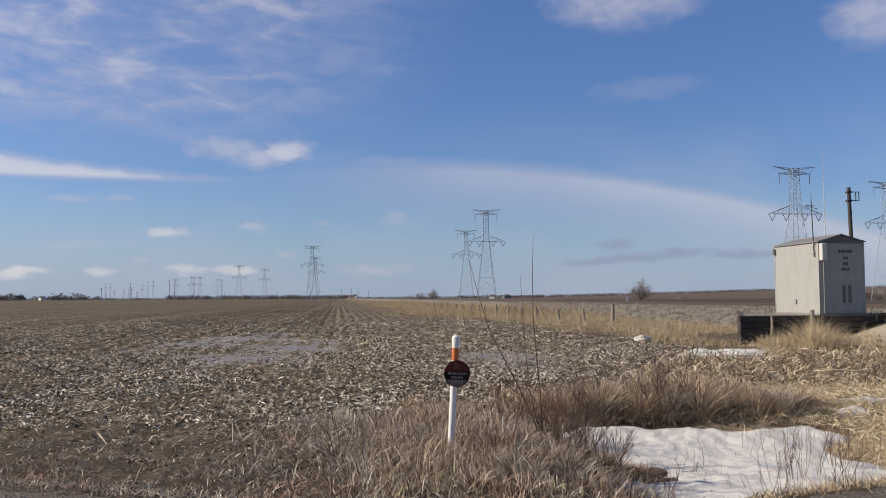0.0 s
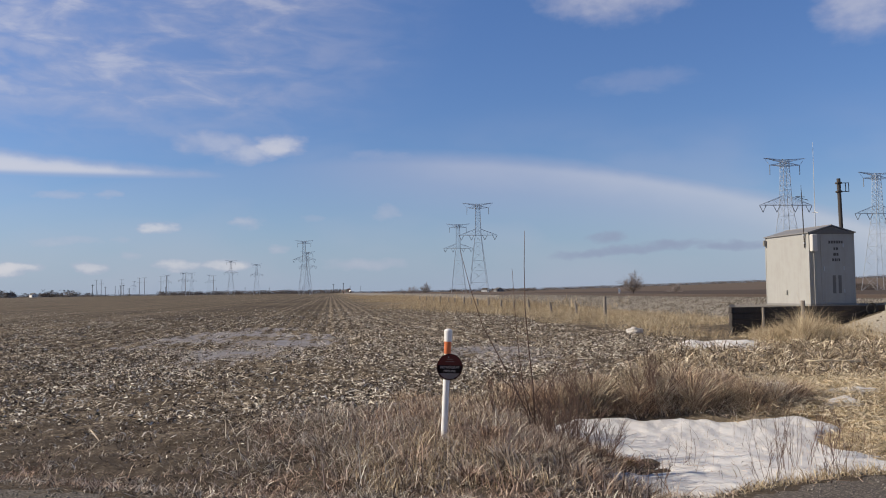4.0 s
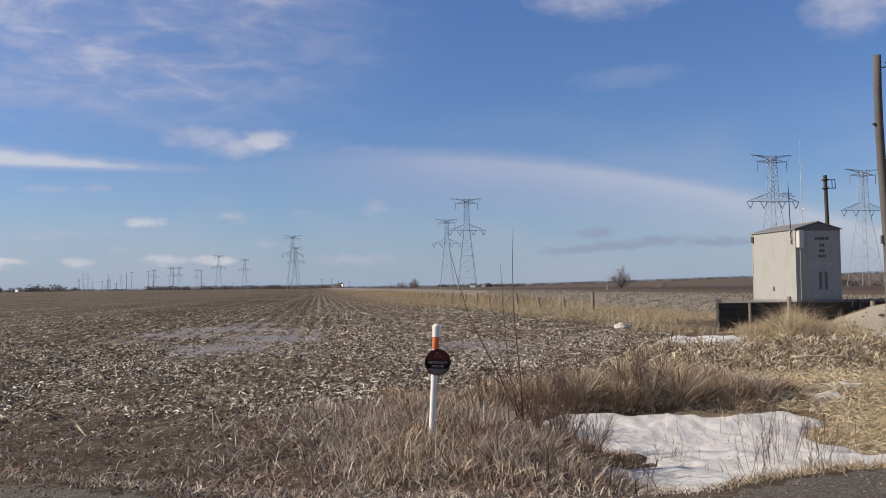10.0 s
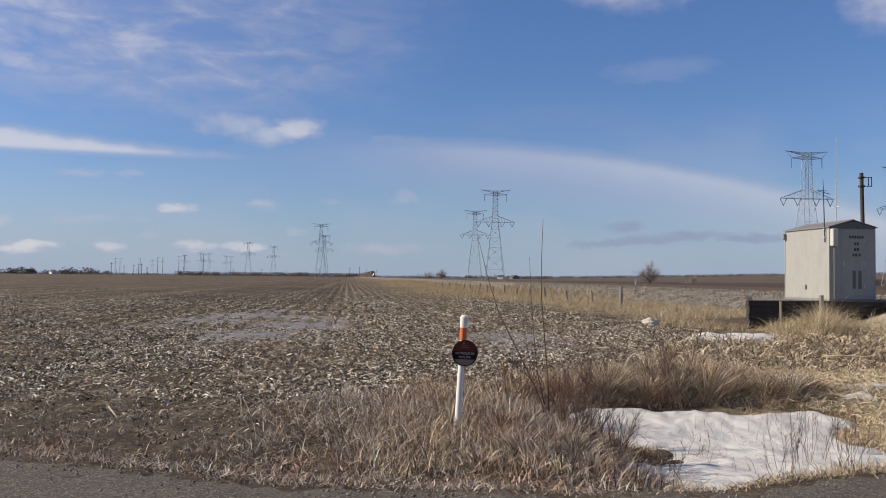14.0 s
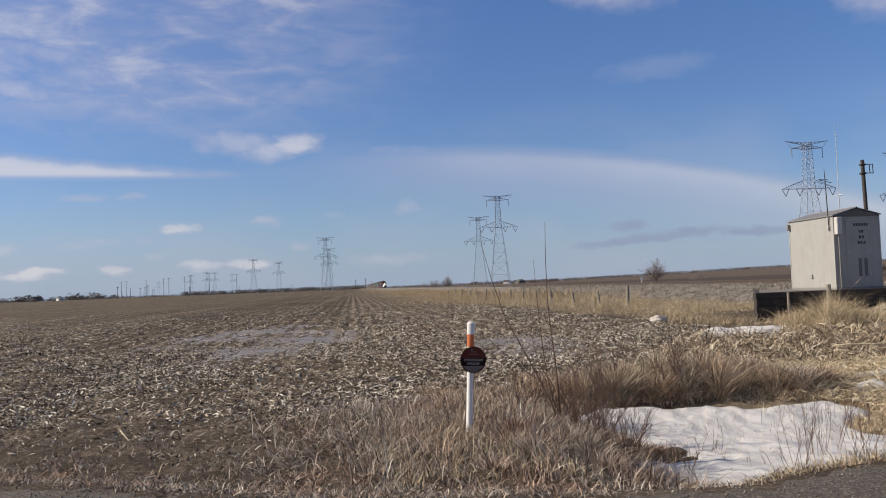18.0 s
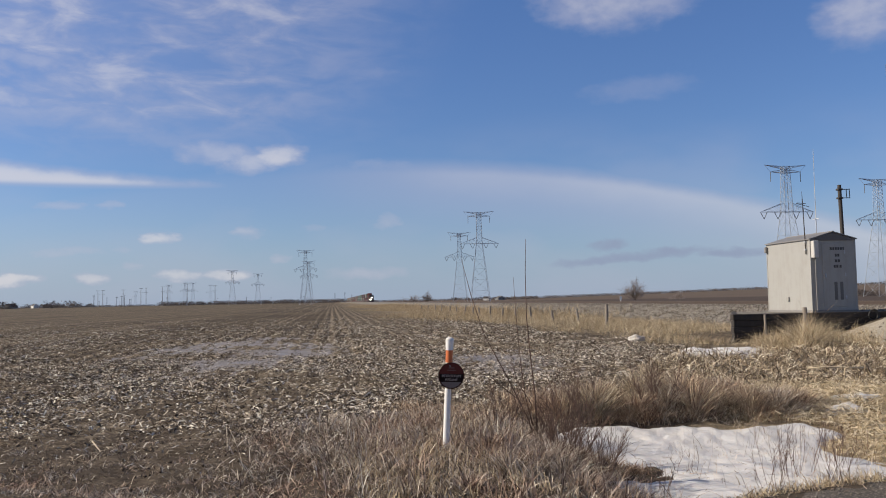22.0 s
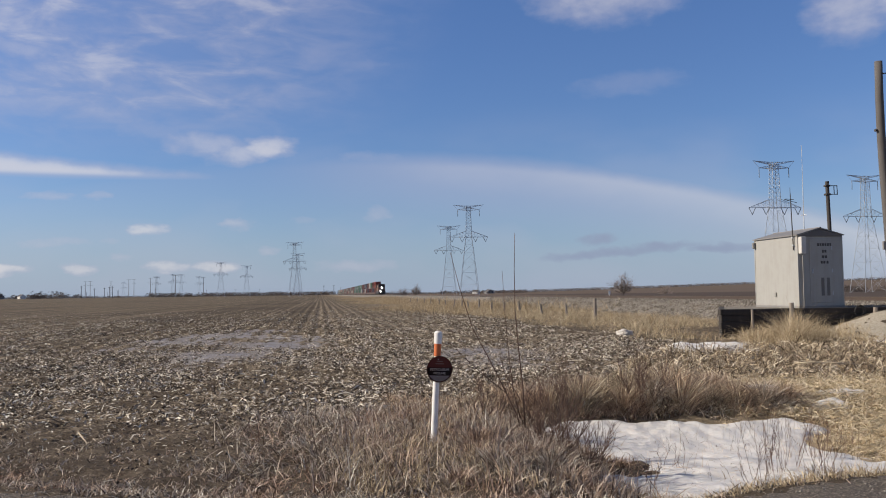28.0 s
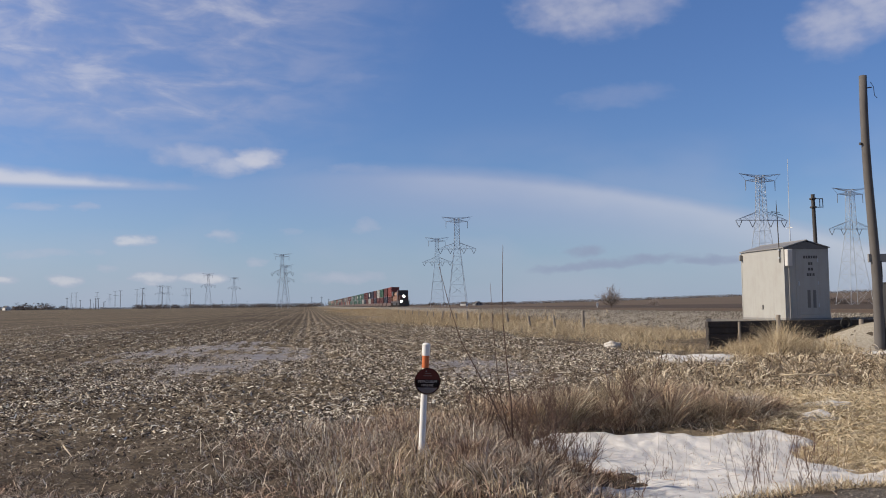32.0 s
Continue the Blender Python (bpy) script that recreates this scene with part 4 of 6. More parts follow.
def far_monopoles():
    """Tall single-shaft poles with a T-shaped head, far down the line."""
    p = thing("steel_monopole", pose(0, 0, 0), "distant dark steel power pole with a T-shaped head", "utility pole", "distant steel power poles")
    part("shaft", rod((0, 0, -0.5), (0, 0, 42), 0.62, 0.36, 8), M_MONO, p)
    part("head_arm", box((-4.6, -0.2, 41.2), (4.6, 0.2, 41.6)), M_MONO, p)
    part("lower_arm", box((-5.5, -0.12, 31.2), (5.5, 0.12, 31.5)), M_MONO, p)
    for k, (x, y) in enumerate([(-274.5, 1672.0), (-440, 2045.0), (-421.5, 2012.0), (-365.0, 1905.0), (-517, 2205.0), (-340, 1832.0), (-249.0, 1871.0), (-575, 2240.0), (-592, 2260.0)]):
        m = pose(x, y, ground_z(x, y), 0, 0, 12)
        if k == 0: p.matrix_basis = m
        else: copy_thing(p, m)


far_monopoles()


def far_poles():
    p = thing("power_pole", pose(0, 0, 0), "distant wooden power pole with a crossarm", "utility pole", "distant power poles")
    part("pole", rod((0, 0, -0.5), (0, 0, 16), 0.36, 0.28, 7), M_STUB, p)
    part("crossarm", box((-1.6, -0.12, 14.6), (1.6, 0.12, 14.95)), M_STUB, p)
    spots = [(-298, 1119.4), (-360, 1427.7), (-326, 1350), (-288, 1220.1), (-271, 1163.8), (-188, 1922), (-145, 2071.2), (-272, 2093.7), (-296, 1587.1), (4.6, 1362.8), (19.2, 1288.8), (-640, 2455.8), (-600, 2521.1), (-420, 1846), (-395, 1747.7), (40, 1752.8), (66, 1879.6), (-60, 1870.9)]
    for k, (x, y) in enumerate(spots):
        ob = p if k == 0 else copy_thing(p, pose(x, y, ground_z(x, y)))
        if k == 0: ob.matrix_basis = pose(x, y, ground_z(x, y))


far_poles()


# ---- fence ----
def fence():
    rng = random.Random(3)
    spots = [47.5, 53.1, 60.1, 66.2, 72.5, 78.6, 84.3, 90, 94.7, 101, 107.7, 114, 122, 131, 141, 151]
    for k, y in enumerate(spots):
        h = (1.25, 0.95, 0.85, 1.0, 0.85)[k] if k < 5 else rng.uniform(0.8, 1.05)
        f = thing("fence_post", pose(15.8 + rng.uniform(-0.1, 0.1), y, ground_z(15.8, y), rng.uniform(-3, 3), rng.uniform(-4, 9), rng.uniform(0, 360)),
                  "leaning grey weathered wooden fence post in dry grass", "fence post", "fence posts along the track")
        r = rng.uniform(0.075, 0.11)
        part("post", to_mesh("post", *sweep([(0, 0, -0.4), (0.01, 0, h * 0.5), (0, 0.012, h)], [r, r * 0.95, r * 0.85], 9), M_POST), None, f)


fence()


# ---- train ----
SIDE_COLOURS = {"maroon": (0.11, 0.030, 0.028), "red": (0.24, 0.05, 0.038), "green": (0.04, 0.12, 0.075), "white": (0.38, 0.38, 0.36), "navy": (0.04, 0.045, 0.07),
                "orange": (0.30, 0.11, 0.05), "teal": (0.08, 0.16, 0.14), "grey": (0.20, 0.205, 0.21), "brown": (0.10, 0.06, 0.045)}
M_BOX = {k: painted(k + "_container_paint", c, 0.5, (0.12, 0.09, 0.07), 0.3, 1.2) for k, c in SIDE_COLOURS.items()}
M_LOCO = painted("orange_locomotive_paint", (0.22, 0.10, 0.06), 0.55, (0.06, 0.04, 0.034), 0.7, 1.5)
M_NOSE = painted("dark_maroon_paint", (0.055, 0.022, 0.02), 0.45, (0.05, 0.04, 0.035), 0.5, 1.5)
M_CREAM = painted("cream_stripe_paint", (0.30, 0.21, 0.15), 0.5)


def wheelset(parent, y, r=0.5):
    bm = bmesh.new()
    for x in (-0.75, 0.75):
        add_rod(bm, (x - 0.07, y, r), (x + 0.07, y, r), r, None, 18)
    add_rod(bm, (-0.75, y, r), (0.75, y, r), 0.08, None, 8)
    part("wheelset", bm, M_RAIL, parent)


def locomotive():
    """Nose towards -y, origin on the rails at the front coupler."""
    t = thing("locomotive", pose(0, 0, 0), "faded orange freight locomotive with a dark maroon front, headlights lit", "locomotive")
    part("underframe", box((-1.52, 0.3, 1.15), (1.52, 22.2, 1.62), 0.04), M_BLACK, t)
    bm = box((-1.5, 0.2, 0.35), (1.5, 0.55, 1.6), 0.05)
    part("pilot", bm, M_BLACK, t, "black pilot plate with plough")
    part("plough", box((-1.35, 0.05, 0.12), (1.35, 0.24, 0.72), 0.04), M_BLACK, t)
    part("coupler", box((-0.16, -0.35, 0.78), (0.16, 0.3, 1.05), 0.04), M_RAIL, t)
    bm = bmesh.new()
    vs = [bm.verts.new(p) for p in [(-0.95, 1.1, 1.62), (0.95, 1.1, 1.62), (0.95, 1.25, 3.05), (-0.95, 1.25, 3.05), (-1.1, 2.9, 1.62), (1.1, 2.9, 1.62), (1.1, 2.9, 3.35), (-1.1, 2.9, 3.35)]]
    for f in [(0, 1, 2, 3), (3, 2, 6, 7), (0, 3, 7, 4), (1, 5, 6, 2), (4, 7, 6, 5), (0, 4, 5, 1)]:
        bm.faces.new([vs[i] for i in f])
    bmesh.ops.bevel(bm, geom=bm.edges[:], offset=0.08, segments=2, affect="EDGES")
    part("nose", bm, M_NOSE, t)
    part("nose_door", box((-0.3, 1.07, 1.75), (0.3, 1.14, 2.85), 0.02), M_BLACK, t)
    cab = part("cab", box((-1.5, 2.7, 1.62), (1.5, 5.2, 4.55), 0.12), M_NOSE, t, "dark maroon cab with dark windows")
    part("cab_side_panel", box((-1.53, 2.9, 1.65), (-1.50, 5.1, 2.9), 0.01), M_NOSE, cab)
    for x in (-0.72, 0.72):
        part("windshield", box((x - 0.55, 2.67, 3.45), (x + 0.55, 2.71, 4.12), 0.02), M_PANE, cab)
    for y in (3.2, 4.15):
        part("side_window", box((-1.52, y, 3.15), (-1.49, y + 0.75, 3.95), 0.02), M_PANE, cab)
    part("cab_roof", box((-1.4, 2.75, 4.55), (1.4, 5.15, 4.72), 0.06), M_BLACK, t)
    part("number_board", box((-0.75, 2.60, 4.22), (0.75, 2.72, 4.50), 0.02), M_BLACK, cab)
    for nm, x, y, z, r in (("headlight", 0.0, 1.06, 3.0, 0.34), ("ditch_light", -0.75, 0.17, 1.5, 0.26), ("ditch_light", 0.95, 0.17, 1.85, 0.12)):
        lens = part(nm, rod((x, y - 0.06, z), (x, y, z), r, None, 16), M_LAMP if r > 0.2 else M_PANE, t, "glowing round lamp" if r > 0.2 else "unlit round lamp")
        part("housing", rod((x, y, z), (x, y + 0.18, z), r * 1.15, None, 16), M_BLACK, lens)
    part("hood", box((-1.0, 5.2, 1.62), (1.0, 17.0, 4.25), 0.1), M_LOCO, t)
    part("hood_roof", box((-0.95, 5.2, 4.26), (0.95, 17.0, 4.42), 0.06), M_BLACK, t)
    part("hood_stripe", box((-1.015, 5.3, 2.0), (-1.0, 16.9, 2.35)), M_CREAM, t)
    part("hood_stripe", box((-1.015, 5.3, 3.55), (-1.0, 16.9, 3.95)), M_CREAM, t)
    part("radiator", box((-1.5, 17.0, 3.2), (1.5, 21.2, 4.55), 0.12), M_BLACK, t)
    part("rear_hood", box((-1.05, 17.0, 1.62), (1.05, 21.6, 3.25), 0.08), M_LOCO, t)
    for y in np.arange(5.9, 16.6, 1.2):
        part("hood_door", box((-1.03, y, 2.4), (-1.0, y + 1.0, 3.5), 0.01), M_LOCO, t)
    part("exhaust", box((-0.4, 10.2, 4.42), (0.4, 11.4, 4.72), 0.05), M_BLACK, t)
    part("dynamic_brake_vent", box((-1.12, 6.0, 3.5), (1.12, 8.6, 4.5), 0.08), M_BLACK, t)
    part("fuel_tank", box((-1.45, 8.4, 0.35), (1.45, 13.4, 1.15), 0.15), M_BLACK, t)
    for y0 in (2.3, 15.6):
        bogie = part("bogie", box((-1.25, y0 - 0.4, 0.45), (1.25, y0 + 4.5, 1.05), 0.08), M_BLACK, t)
        for k in range(3):
            wheelset(bogie, y0 + 0.15 + 1.9 * k, 0.53)
    rails = bmesh.new()
    for s in (-1.48, 1.48):
        add_rod(rails, (s, 5.3, 2.65), (s, 21.8, 2.65), 0.025, None, 5)
        for y in np.arange(5.3, 22, 2.35):
            add_rod(rails, (s, y, 1.62), (s, y, 2.65), 0.025, None, 5)
        add_rod(rails, (s, 0.4, 1.6), (s, 0.4, 2.6), 0.025, None, 5)
        add_rod(rails, (s, 0.4, 2.6), (s * 0.7, 1.1, 2.6), 0.025, None, 5)
    part("handrail", rails, M_CREAM, t)
    return t


def container_mesh(name, mat, L=12.19, H=2.85):
    """A corrugated steel box with corner posts and rails."""
    V, Fs = [], []

    def add(lo, hi):
        v, f = box_data(lo, hi)
        k = len(V)
        V.extend(v)
        Fs.extend(tuple(i + k for i in q) for q in f)
    add((-1.17, 0.05, 0.05), (1.17, L - 0.05, H - 0.05))
    for y in np.arange(0.35, L - 0.4, 0.42):
        add((-1.20, y, 0.16), (1.20, y + 0.2, H - 0.14))
    for x in (-1.22, 1.06):
        for y in (0, L - 0.16):
            add((x, y, 0), (x + 0.16, y + 0.16, H))
        for z in (0, H - 0.12):
            add((x, 0.16, z), (x + 0.16, L - 0.16, z + 0.12))
    for z in (0, H - 0.12):
        add((-1.06, 0, z), (1.06, 0.1, z + 0.12))
    for x in (-0.75, -0.25, 0.25, 0.75):
        add((x - 0.03, 0.0, 0.12), (x + 0.03, 0.05, H - 0.12))
    return to_mesh(name, V, Fs, mat)


CAR_PITCH = 15.2


def well_car_parts(t, low, high, white_stripe):
    part("well_side", WELL_SIDE, None, t)
    part("well_side", WELL_SIDE_R, None, t)
    b = part("bogie", BOGIE, None, t)
    if low:
        c = part("lower_container", BOXES[low], None, t, low + " steel container")
        c.location = (0, 1.2, 0.38)
    if high:
        c = part("upper_container", BOXES[high], None, t, high + " steel container")
        c.location = (0, 1.2, 3.25)
        if white_stripe:
            s = part("logo_panel", LOGO, None, c, "pale painted panel")


def make_train():
    global WELL_SIDE, WELL_SIDE_R, BOGIE, BOXES, LOGO
    BOXES = {k: container_mesh(k + "_container", m) for k, m in M_BOX.items()}
    WELL_SIDE = to_mesh("well_side", *box_data((-1.5, 0.9, 0.3), (-1.32, 13.7, 1.15)), M_BOX["brown"])
    WELL_SIDE_R = to_mesh("well_side", *box_data((1.32, 0.9, 0.3), (1.5, 13.7, 1.15)), M_BOX["brown"])
    LOGO = to_mesh("logo_panel", *box_data((-1.215, 3.2, 0.8), (-1.205, 8.8, 2.1)), M_BOX["white"])
    bm = bmesh.new()
    add_box(bm, (-1.2, -0.9, 0.5), (1.2, 0.7, 1.0), 0.05)
    for y in (-0.95, 0.8):
        for x in (-0.75, 0.75):
            add_rod(bm, (x - 0.06, y, 0.46), (x + 0.06, y, 0.46), 0.46, None, 14)
    BOGIE = bpy.data.meshes.new("bogie")
    bm.to_mesh(BOGIE)
    bm.free()
    BOGIE.materials.append(M_BLACK)
    rng = random.Random(11)
    first = [("maroon", "red"), ("navy", "maroon"), ("maroon", "green"), ("maroon", "white"), ("navy", "maroon"), ("maroon", "navy"), ("white", "navy"), ("maroon", "maroon"), ("navy", "maroon"), ("white", "teal"),
             ("teal", "green"), ("green", "teal"), ("grey", "green"), ("teal", "grey"), ("green", "teal"), ("grey", "teal")]
    pool = list(M_BOX)
    cars = [locomotive()]
    for k in range(58):
        low, high = first[k] if k < len(first) else (rng.choice(pool), rng.choice(pool))
        t = thing("well_car", pose(0, 0, 0), f"double-stack well car with a {high} container over a {low} one", "rail car", "well cars of the train")
        well_car_parts(t, low, high, rng.random() < 0.3)
        cars.append(t)
    return cars


TRAIN = make_train()


# ---- snow, water, gravel ----
def patch(name, cx, cy, rx, ry, rz, zfun, mat, label, category, seed=0, n=64, rings=18, rough=0.25, kind="", square=False):
    """An irregular patch that lies on the ground."""
    rng = np.random.default_rng(seed)
    a = np.linspace(0, 2 * np.pi, n, endpoint=False)
    out = 1 + sum(rough / k * np.sin(k * a + rng.uniform(0, 6.28)) for k in (2, 3, 4, 5, 7, 9, 13, 17, 23, 29))
    if square: out = out / (np.cos(a) ** 4 + np.sin(a) ** 4) ** 0.25
    c, s = math.cos(radians(rz)), math.sin(radians(rz))
    V = [(cx, cy, 0, 1.0)]
    for r in np.linspace(1 / rings, 1, rings):
        for k in range(n):
            u, v = rx * r * out[k] * math.cos(a[k]), ry * r * out[k] * math.sin(a[k])
            V.append((cx + u * c - v * s, cy + u * s + v * c, 0, 1 - r))
    V = np.array(V)
    V[:, 2] = zfun(V[:, 0], V[:, 1], V[:, 3])
    Q, T = [], []
    for k in range(n):
        T.append((0, 1 + k, 1 + (k + 1) % n))
        for r in range(rings - 1):
            i, j = 1 + r * n + k, 1 + r * n + (k + 1) % n
            Q.append((i, i + n, j + n, j))
    ob = new(name, bulk_mesh(name, V[:, :3], np.array(Q), np.array(T), mat, True))
    return tagged(ob, label, category, kind=kind)


def lumpy(x, y, f, seed):
    return np.array([noise.fractal(Vector((a * f, b * f, seed)), 1.0, 2.0, 4) for a, b in zip(x, y)])


def snow_z(h, seed):
    def z(x, y, inner):
        return land(x, y) - 0.012 + h * step(-0.05, 0.55, inner) * (0.85 + 0.4 * lumpy(x, y, 0.9, seed)) + 0.022 * lumpy(x, y, 4.0, seed) + 0.006 * lumpy(x, y, 14.0, seed)
    return z


def snow_field(x, y):
    """Above 0 where the ditch holds snow: a body with arms, and bays where grass breaks through."""
    x, y = np.asarray(x, float), np.asarray(y, float)
    f = np.full(x.shape, -9.0)
    for cx, cy, rx, ry in ((5.3, 10.4, 2.0, 1.68), (3.95, 11.5, 1.0, 0.72), (6.5, 11.4, 1.0, 0.66), (6.3, 9.3, 1.5, 0.65), (3.95, 8.95, 1.35, 0.66), (4.7, 11.55, 0.75, 0.55), (7.9, 9.5, 1.4, 0.55)):
        f = np.maximum(f, 1 - ((x - cx) / rx) ** 2 - ((y - cy) / ry) ** 2)
    for cx, cy, rx, ry in ((3.1, 10.15, 0.8, 0.38), (7.45, 10.75, 0.8, 0.55)):
        f = np.minimum(f, ((x - cx) / rx) ** 2 + ((y - cy) / ry) ** 2 - 1)
    rough = np.sin(2.3 * x + 1.9 * np.sin(1.7 * y)) * np.sin(2.9 * y + 1.3 * np.sin(2.1 * x)) + 0.6 * np.sin(7.3 * x + 2 * np.sin(5.1 * y)) * np.sin(6.7 * y) + 0.4 * np.sin(17 * x + 3 * np.sin(11 * y)) * np.sin(15 * y)
    return f + 0.13 * rough


def ditch_snow():
    xs, ys = np.arange(2.3, 9.2, 0.045), np.arange(8.0, 13.0, 0.045)
    X, Y = np.meshgrid(xs, ys)
    x, y = X.ravel(), Y.ravel()
    f = snow_field(x, y)
    thick = 0.10 * step(-0.05, 0.6, f) * (0.9 + 0.35 * lumpy(x, y, 0.9, 3)) + 0.025 * lumpy(x, y, 1.1, 11) * step(0.0, 0.5, f) + 0.022 * lumpy(x, y, 3.2, 5) + 0.009 * lumpy(x, y, 13.0, 7)
    z = land(x, y) - 0.035 + thick
    nx, ny = len(xs), len(ys)
    i = (np.arange(ny - 1)[:, None] * nx + np.arange(nx - 1)[None, :]).ravel()
    Q = np.column_stack([i, i + 1, i + nx + 1, i + nx])
    Q = Q[(f[Q] > -0.12).any(1)]
    used, inv = np.unique(Q, return_inverse=True)
    V = np.column_stack([x, y, z])[used]
    ob = new("snow_drift", bulk_mesh("snow_drift", V, inv.reshape(-1, 4), np.zeros((0, 3), int), M_SNOW, True))
    tagged(ob, "melting drift of old white snow in the ditch", "snow")


ditch_snow()
patch("snow_drift", 10.95, 22.9, 1.6, 1.05, -10, snow_z(0.25, 7), M_SNOW, "thin patch of old white snow in matted grass", "snow", 5, 60, 10, 0.2)
patch("snow_drift", 18.6, 24.6, 1.7, 0.85, 0, snow_z(0.10, 9), M_SNOW, "thin patch of old white snow on the gravel bank", "snow", 9, 60, 10, 0.2)
for k, (x, y, r) in enumerate([(7.4, 13.6, 0.28), (8.5, 13.1, 0.4), (8.0, 12.5, 0.3)]):
    patch("snow_drift", x, y, r * 1.5, r * 0.6, 10, snow_z(0.09, 60 + k), M_SNOW, "small patch of old snow in flattened grass", "snow", 60 + k, 50, 8, 0.3)
patch("snow_drift", 7.6, 13.1, 0.45, 0.13, 10, snow_z(0.06, 12), M_SNOW, "thin patch of old white snow in matted grass", "snow", 12, 60, 10, 0.25)
patch("puddle", -3.3, 32.5, 4.6, 13.0, 0, lambda x, y, i: 0 * x - 0.036, M_WATER, "shallow puddle of meltwater in the corn field", "puddle", 21, 90, 8, 0.10)
patch("puddle", 5.2, 23.0, 3.4, 6.0, 0, lambda x, y, i: 0 * x - 0.036, M_WATER, "wet muddy patch in the corn field", "puddle", 25, 70, 8, 0.10)
patch("gravel_bank", 19.6, 26.6, 3.4, 1.85, 0, lambda x, y, i: land(x, y) + 0.035 * step(0, 0.15, i) - 0.02, M_GRAVEL, "bank of pale tan gravel beside the pole", "gravel", 31, 70, 14, 0.1, "structure")


# a lump of old snow, built with the shape and colour of a rock
def rock(x, y, s, seed):
    bm = bmesh.new()
    bmesh.ops.create_icosphere(bm, subdivisions=3, radius=1.0)
    for v in bm.verts:
        v.co *= 1 + 0.35 * noise.noise(v.co * 1.3 + Vector((seed, 0, 0))) + 0.1 * noise.noise(v.co * 4)
        v.co = Vector((v.co.x * s[0], v.co.y * s[1], v.co.z * s[2]))
    me = bpy.data.meshes.new("rock")
    bm.to_mesh(me)
    bm.free()
    me.materials.append(M_SNOW_LUMP)
    ob = new("rock", me)
    ob.matrix_basis = pose(x, y, ground_z(x, y) + s[2] * 0.45)
    tagged(ob, "pale grey-white lump of snow, modelled like a rock, in dry grass", "rock")


rock(11.5, 31.3, (0.34, 0.25, 0.16), 1)


# ---- dry plants and residue ----
def blades(n, pos, height, width, lean, seed, curl=0.5, segs=3, heading=None):
    """Bent grass blades: positions (n, 3), arrays of height, width and lean."""
    rng = np.random.default_rng(seed)
    az = rng.uniform(0, 2 * np.pi, n) if heading is None else heading
    d = np.column_stack([np.cos(az), np.sin(az), np.zeros(n)])
    fa = rng.uniform(0, 2 * np.pi, n)
    side = np.column_stack([np.cos(fa), np.sin(fa), np.zeros(n)])
    V = np.zeros((n, 2 * segs + 1, 3))
    for k in range(segs + 1):
        t = k / segs
        bend = lean * (t * 0.55 + curl * t * t)
        p = pos + np.column_stack([np.zeros(n), np.zeros(n), height * t * np.clip(1 - 0.35 * lean * t, 0.2, 1)]) + d * (height * bend)[:, None]
        if k < segs:
            w = side * (width * (1 - 0.55 * t))[:, None] / 2
            V[:, 2 * k], V[:, 2 * k + 1] = p - w, p + w
        else:
            V[:, 2 * k] = p
    base = (np.arange(n) * (2 * segs + 1))[:, None]
    Q = np.concatenate([base + np.array([2 * k, 2 * k + 1, 2 * k + 3, 2 * k + 2]) for k in range(segs - 1)])
    T = base + np.array([2 * segs - 2, 2 * segs - 1, 2 * segs])
    return V.reshape(-1, 3), Q, T


def region(n, x0, x1, y0, y1, seed, keep=None, clump=0.0):
    """Random spots in a rectangle, kept where keep(x, y) is above chance, gathered into tufts."""
    rng = np.random.default_rng(seed)
    x, y = rng.uniform(x0, x1, n), rng.uniform(y0, y1, n)
    if clump:
        m = max(1, n // 26)
        cx, cy = rng.uniform(x0, x1, m), rng.uniform(y0, y1, m)
        k = rng.integers(0, m, n)
        pick = rng.random(n) < 0.75
        x = np.where(pick, cx[k] + rng.normal(0, clump, n), x)
        y = np.where(pick, cy[k] + rng.normal(0, clump, n), y)
    if keep is not None:
        ok = rng.random(n) < keep(x, y)
        x, y = x[ok], y[ok]
    return x, y, rng


def mottle(x, y, f):
    """Uneven growth, 0 to 1."""
    v = np.sin(f * x + 1.7 * np.sin(0.7 * f * y)) * np.sin(1.13 * f * y + 1.1 * np.sin(0.9 * f * x + 2)) + 0.5 * np.sin(2.3 * f * x - 1.9 * f * y + np.sin(f * x))
    return np.clip(0.5 + 0.4 * v, 0, 1)


def grass(name, n, rect, h, w, lean, mat, label, seed, keep=None, clump=0.12, curl=0.5, segs=3, tall=None):
    x, y, rng = region(n, *rect, seed, keep, clump)
    ok = rng.random(len(x)) < 0.35 + 0.9 * mottle(x, y, 1.9)
    x, y = x[ok], y[ok]
    n = len(x)
    pos = np.column_stack([x, y, land(x, y) - 0.02])
    hh = rng.uniform(h[0], h[1], n) * rng.uniform(0.5, 1.0, n) * (0.55 + 0.6 * mottle(x, y, 1.3))
    if tall is not None: hh = hh * tall(x, y)
    V, Q, T = blades(n, pos, hh, rng.uniform(w[0], w[1], n), rng.uniform(lean[0], lean[1], n), seed + 1, curl, segs)
    ob = new(name, bulk_mesh(name, V, Q, T, mat))
    tagged(ob, label, "dry grass", kind="stuff")


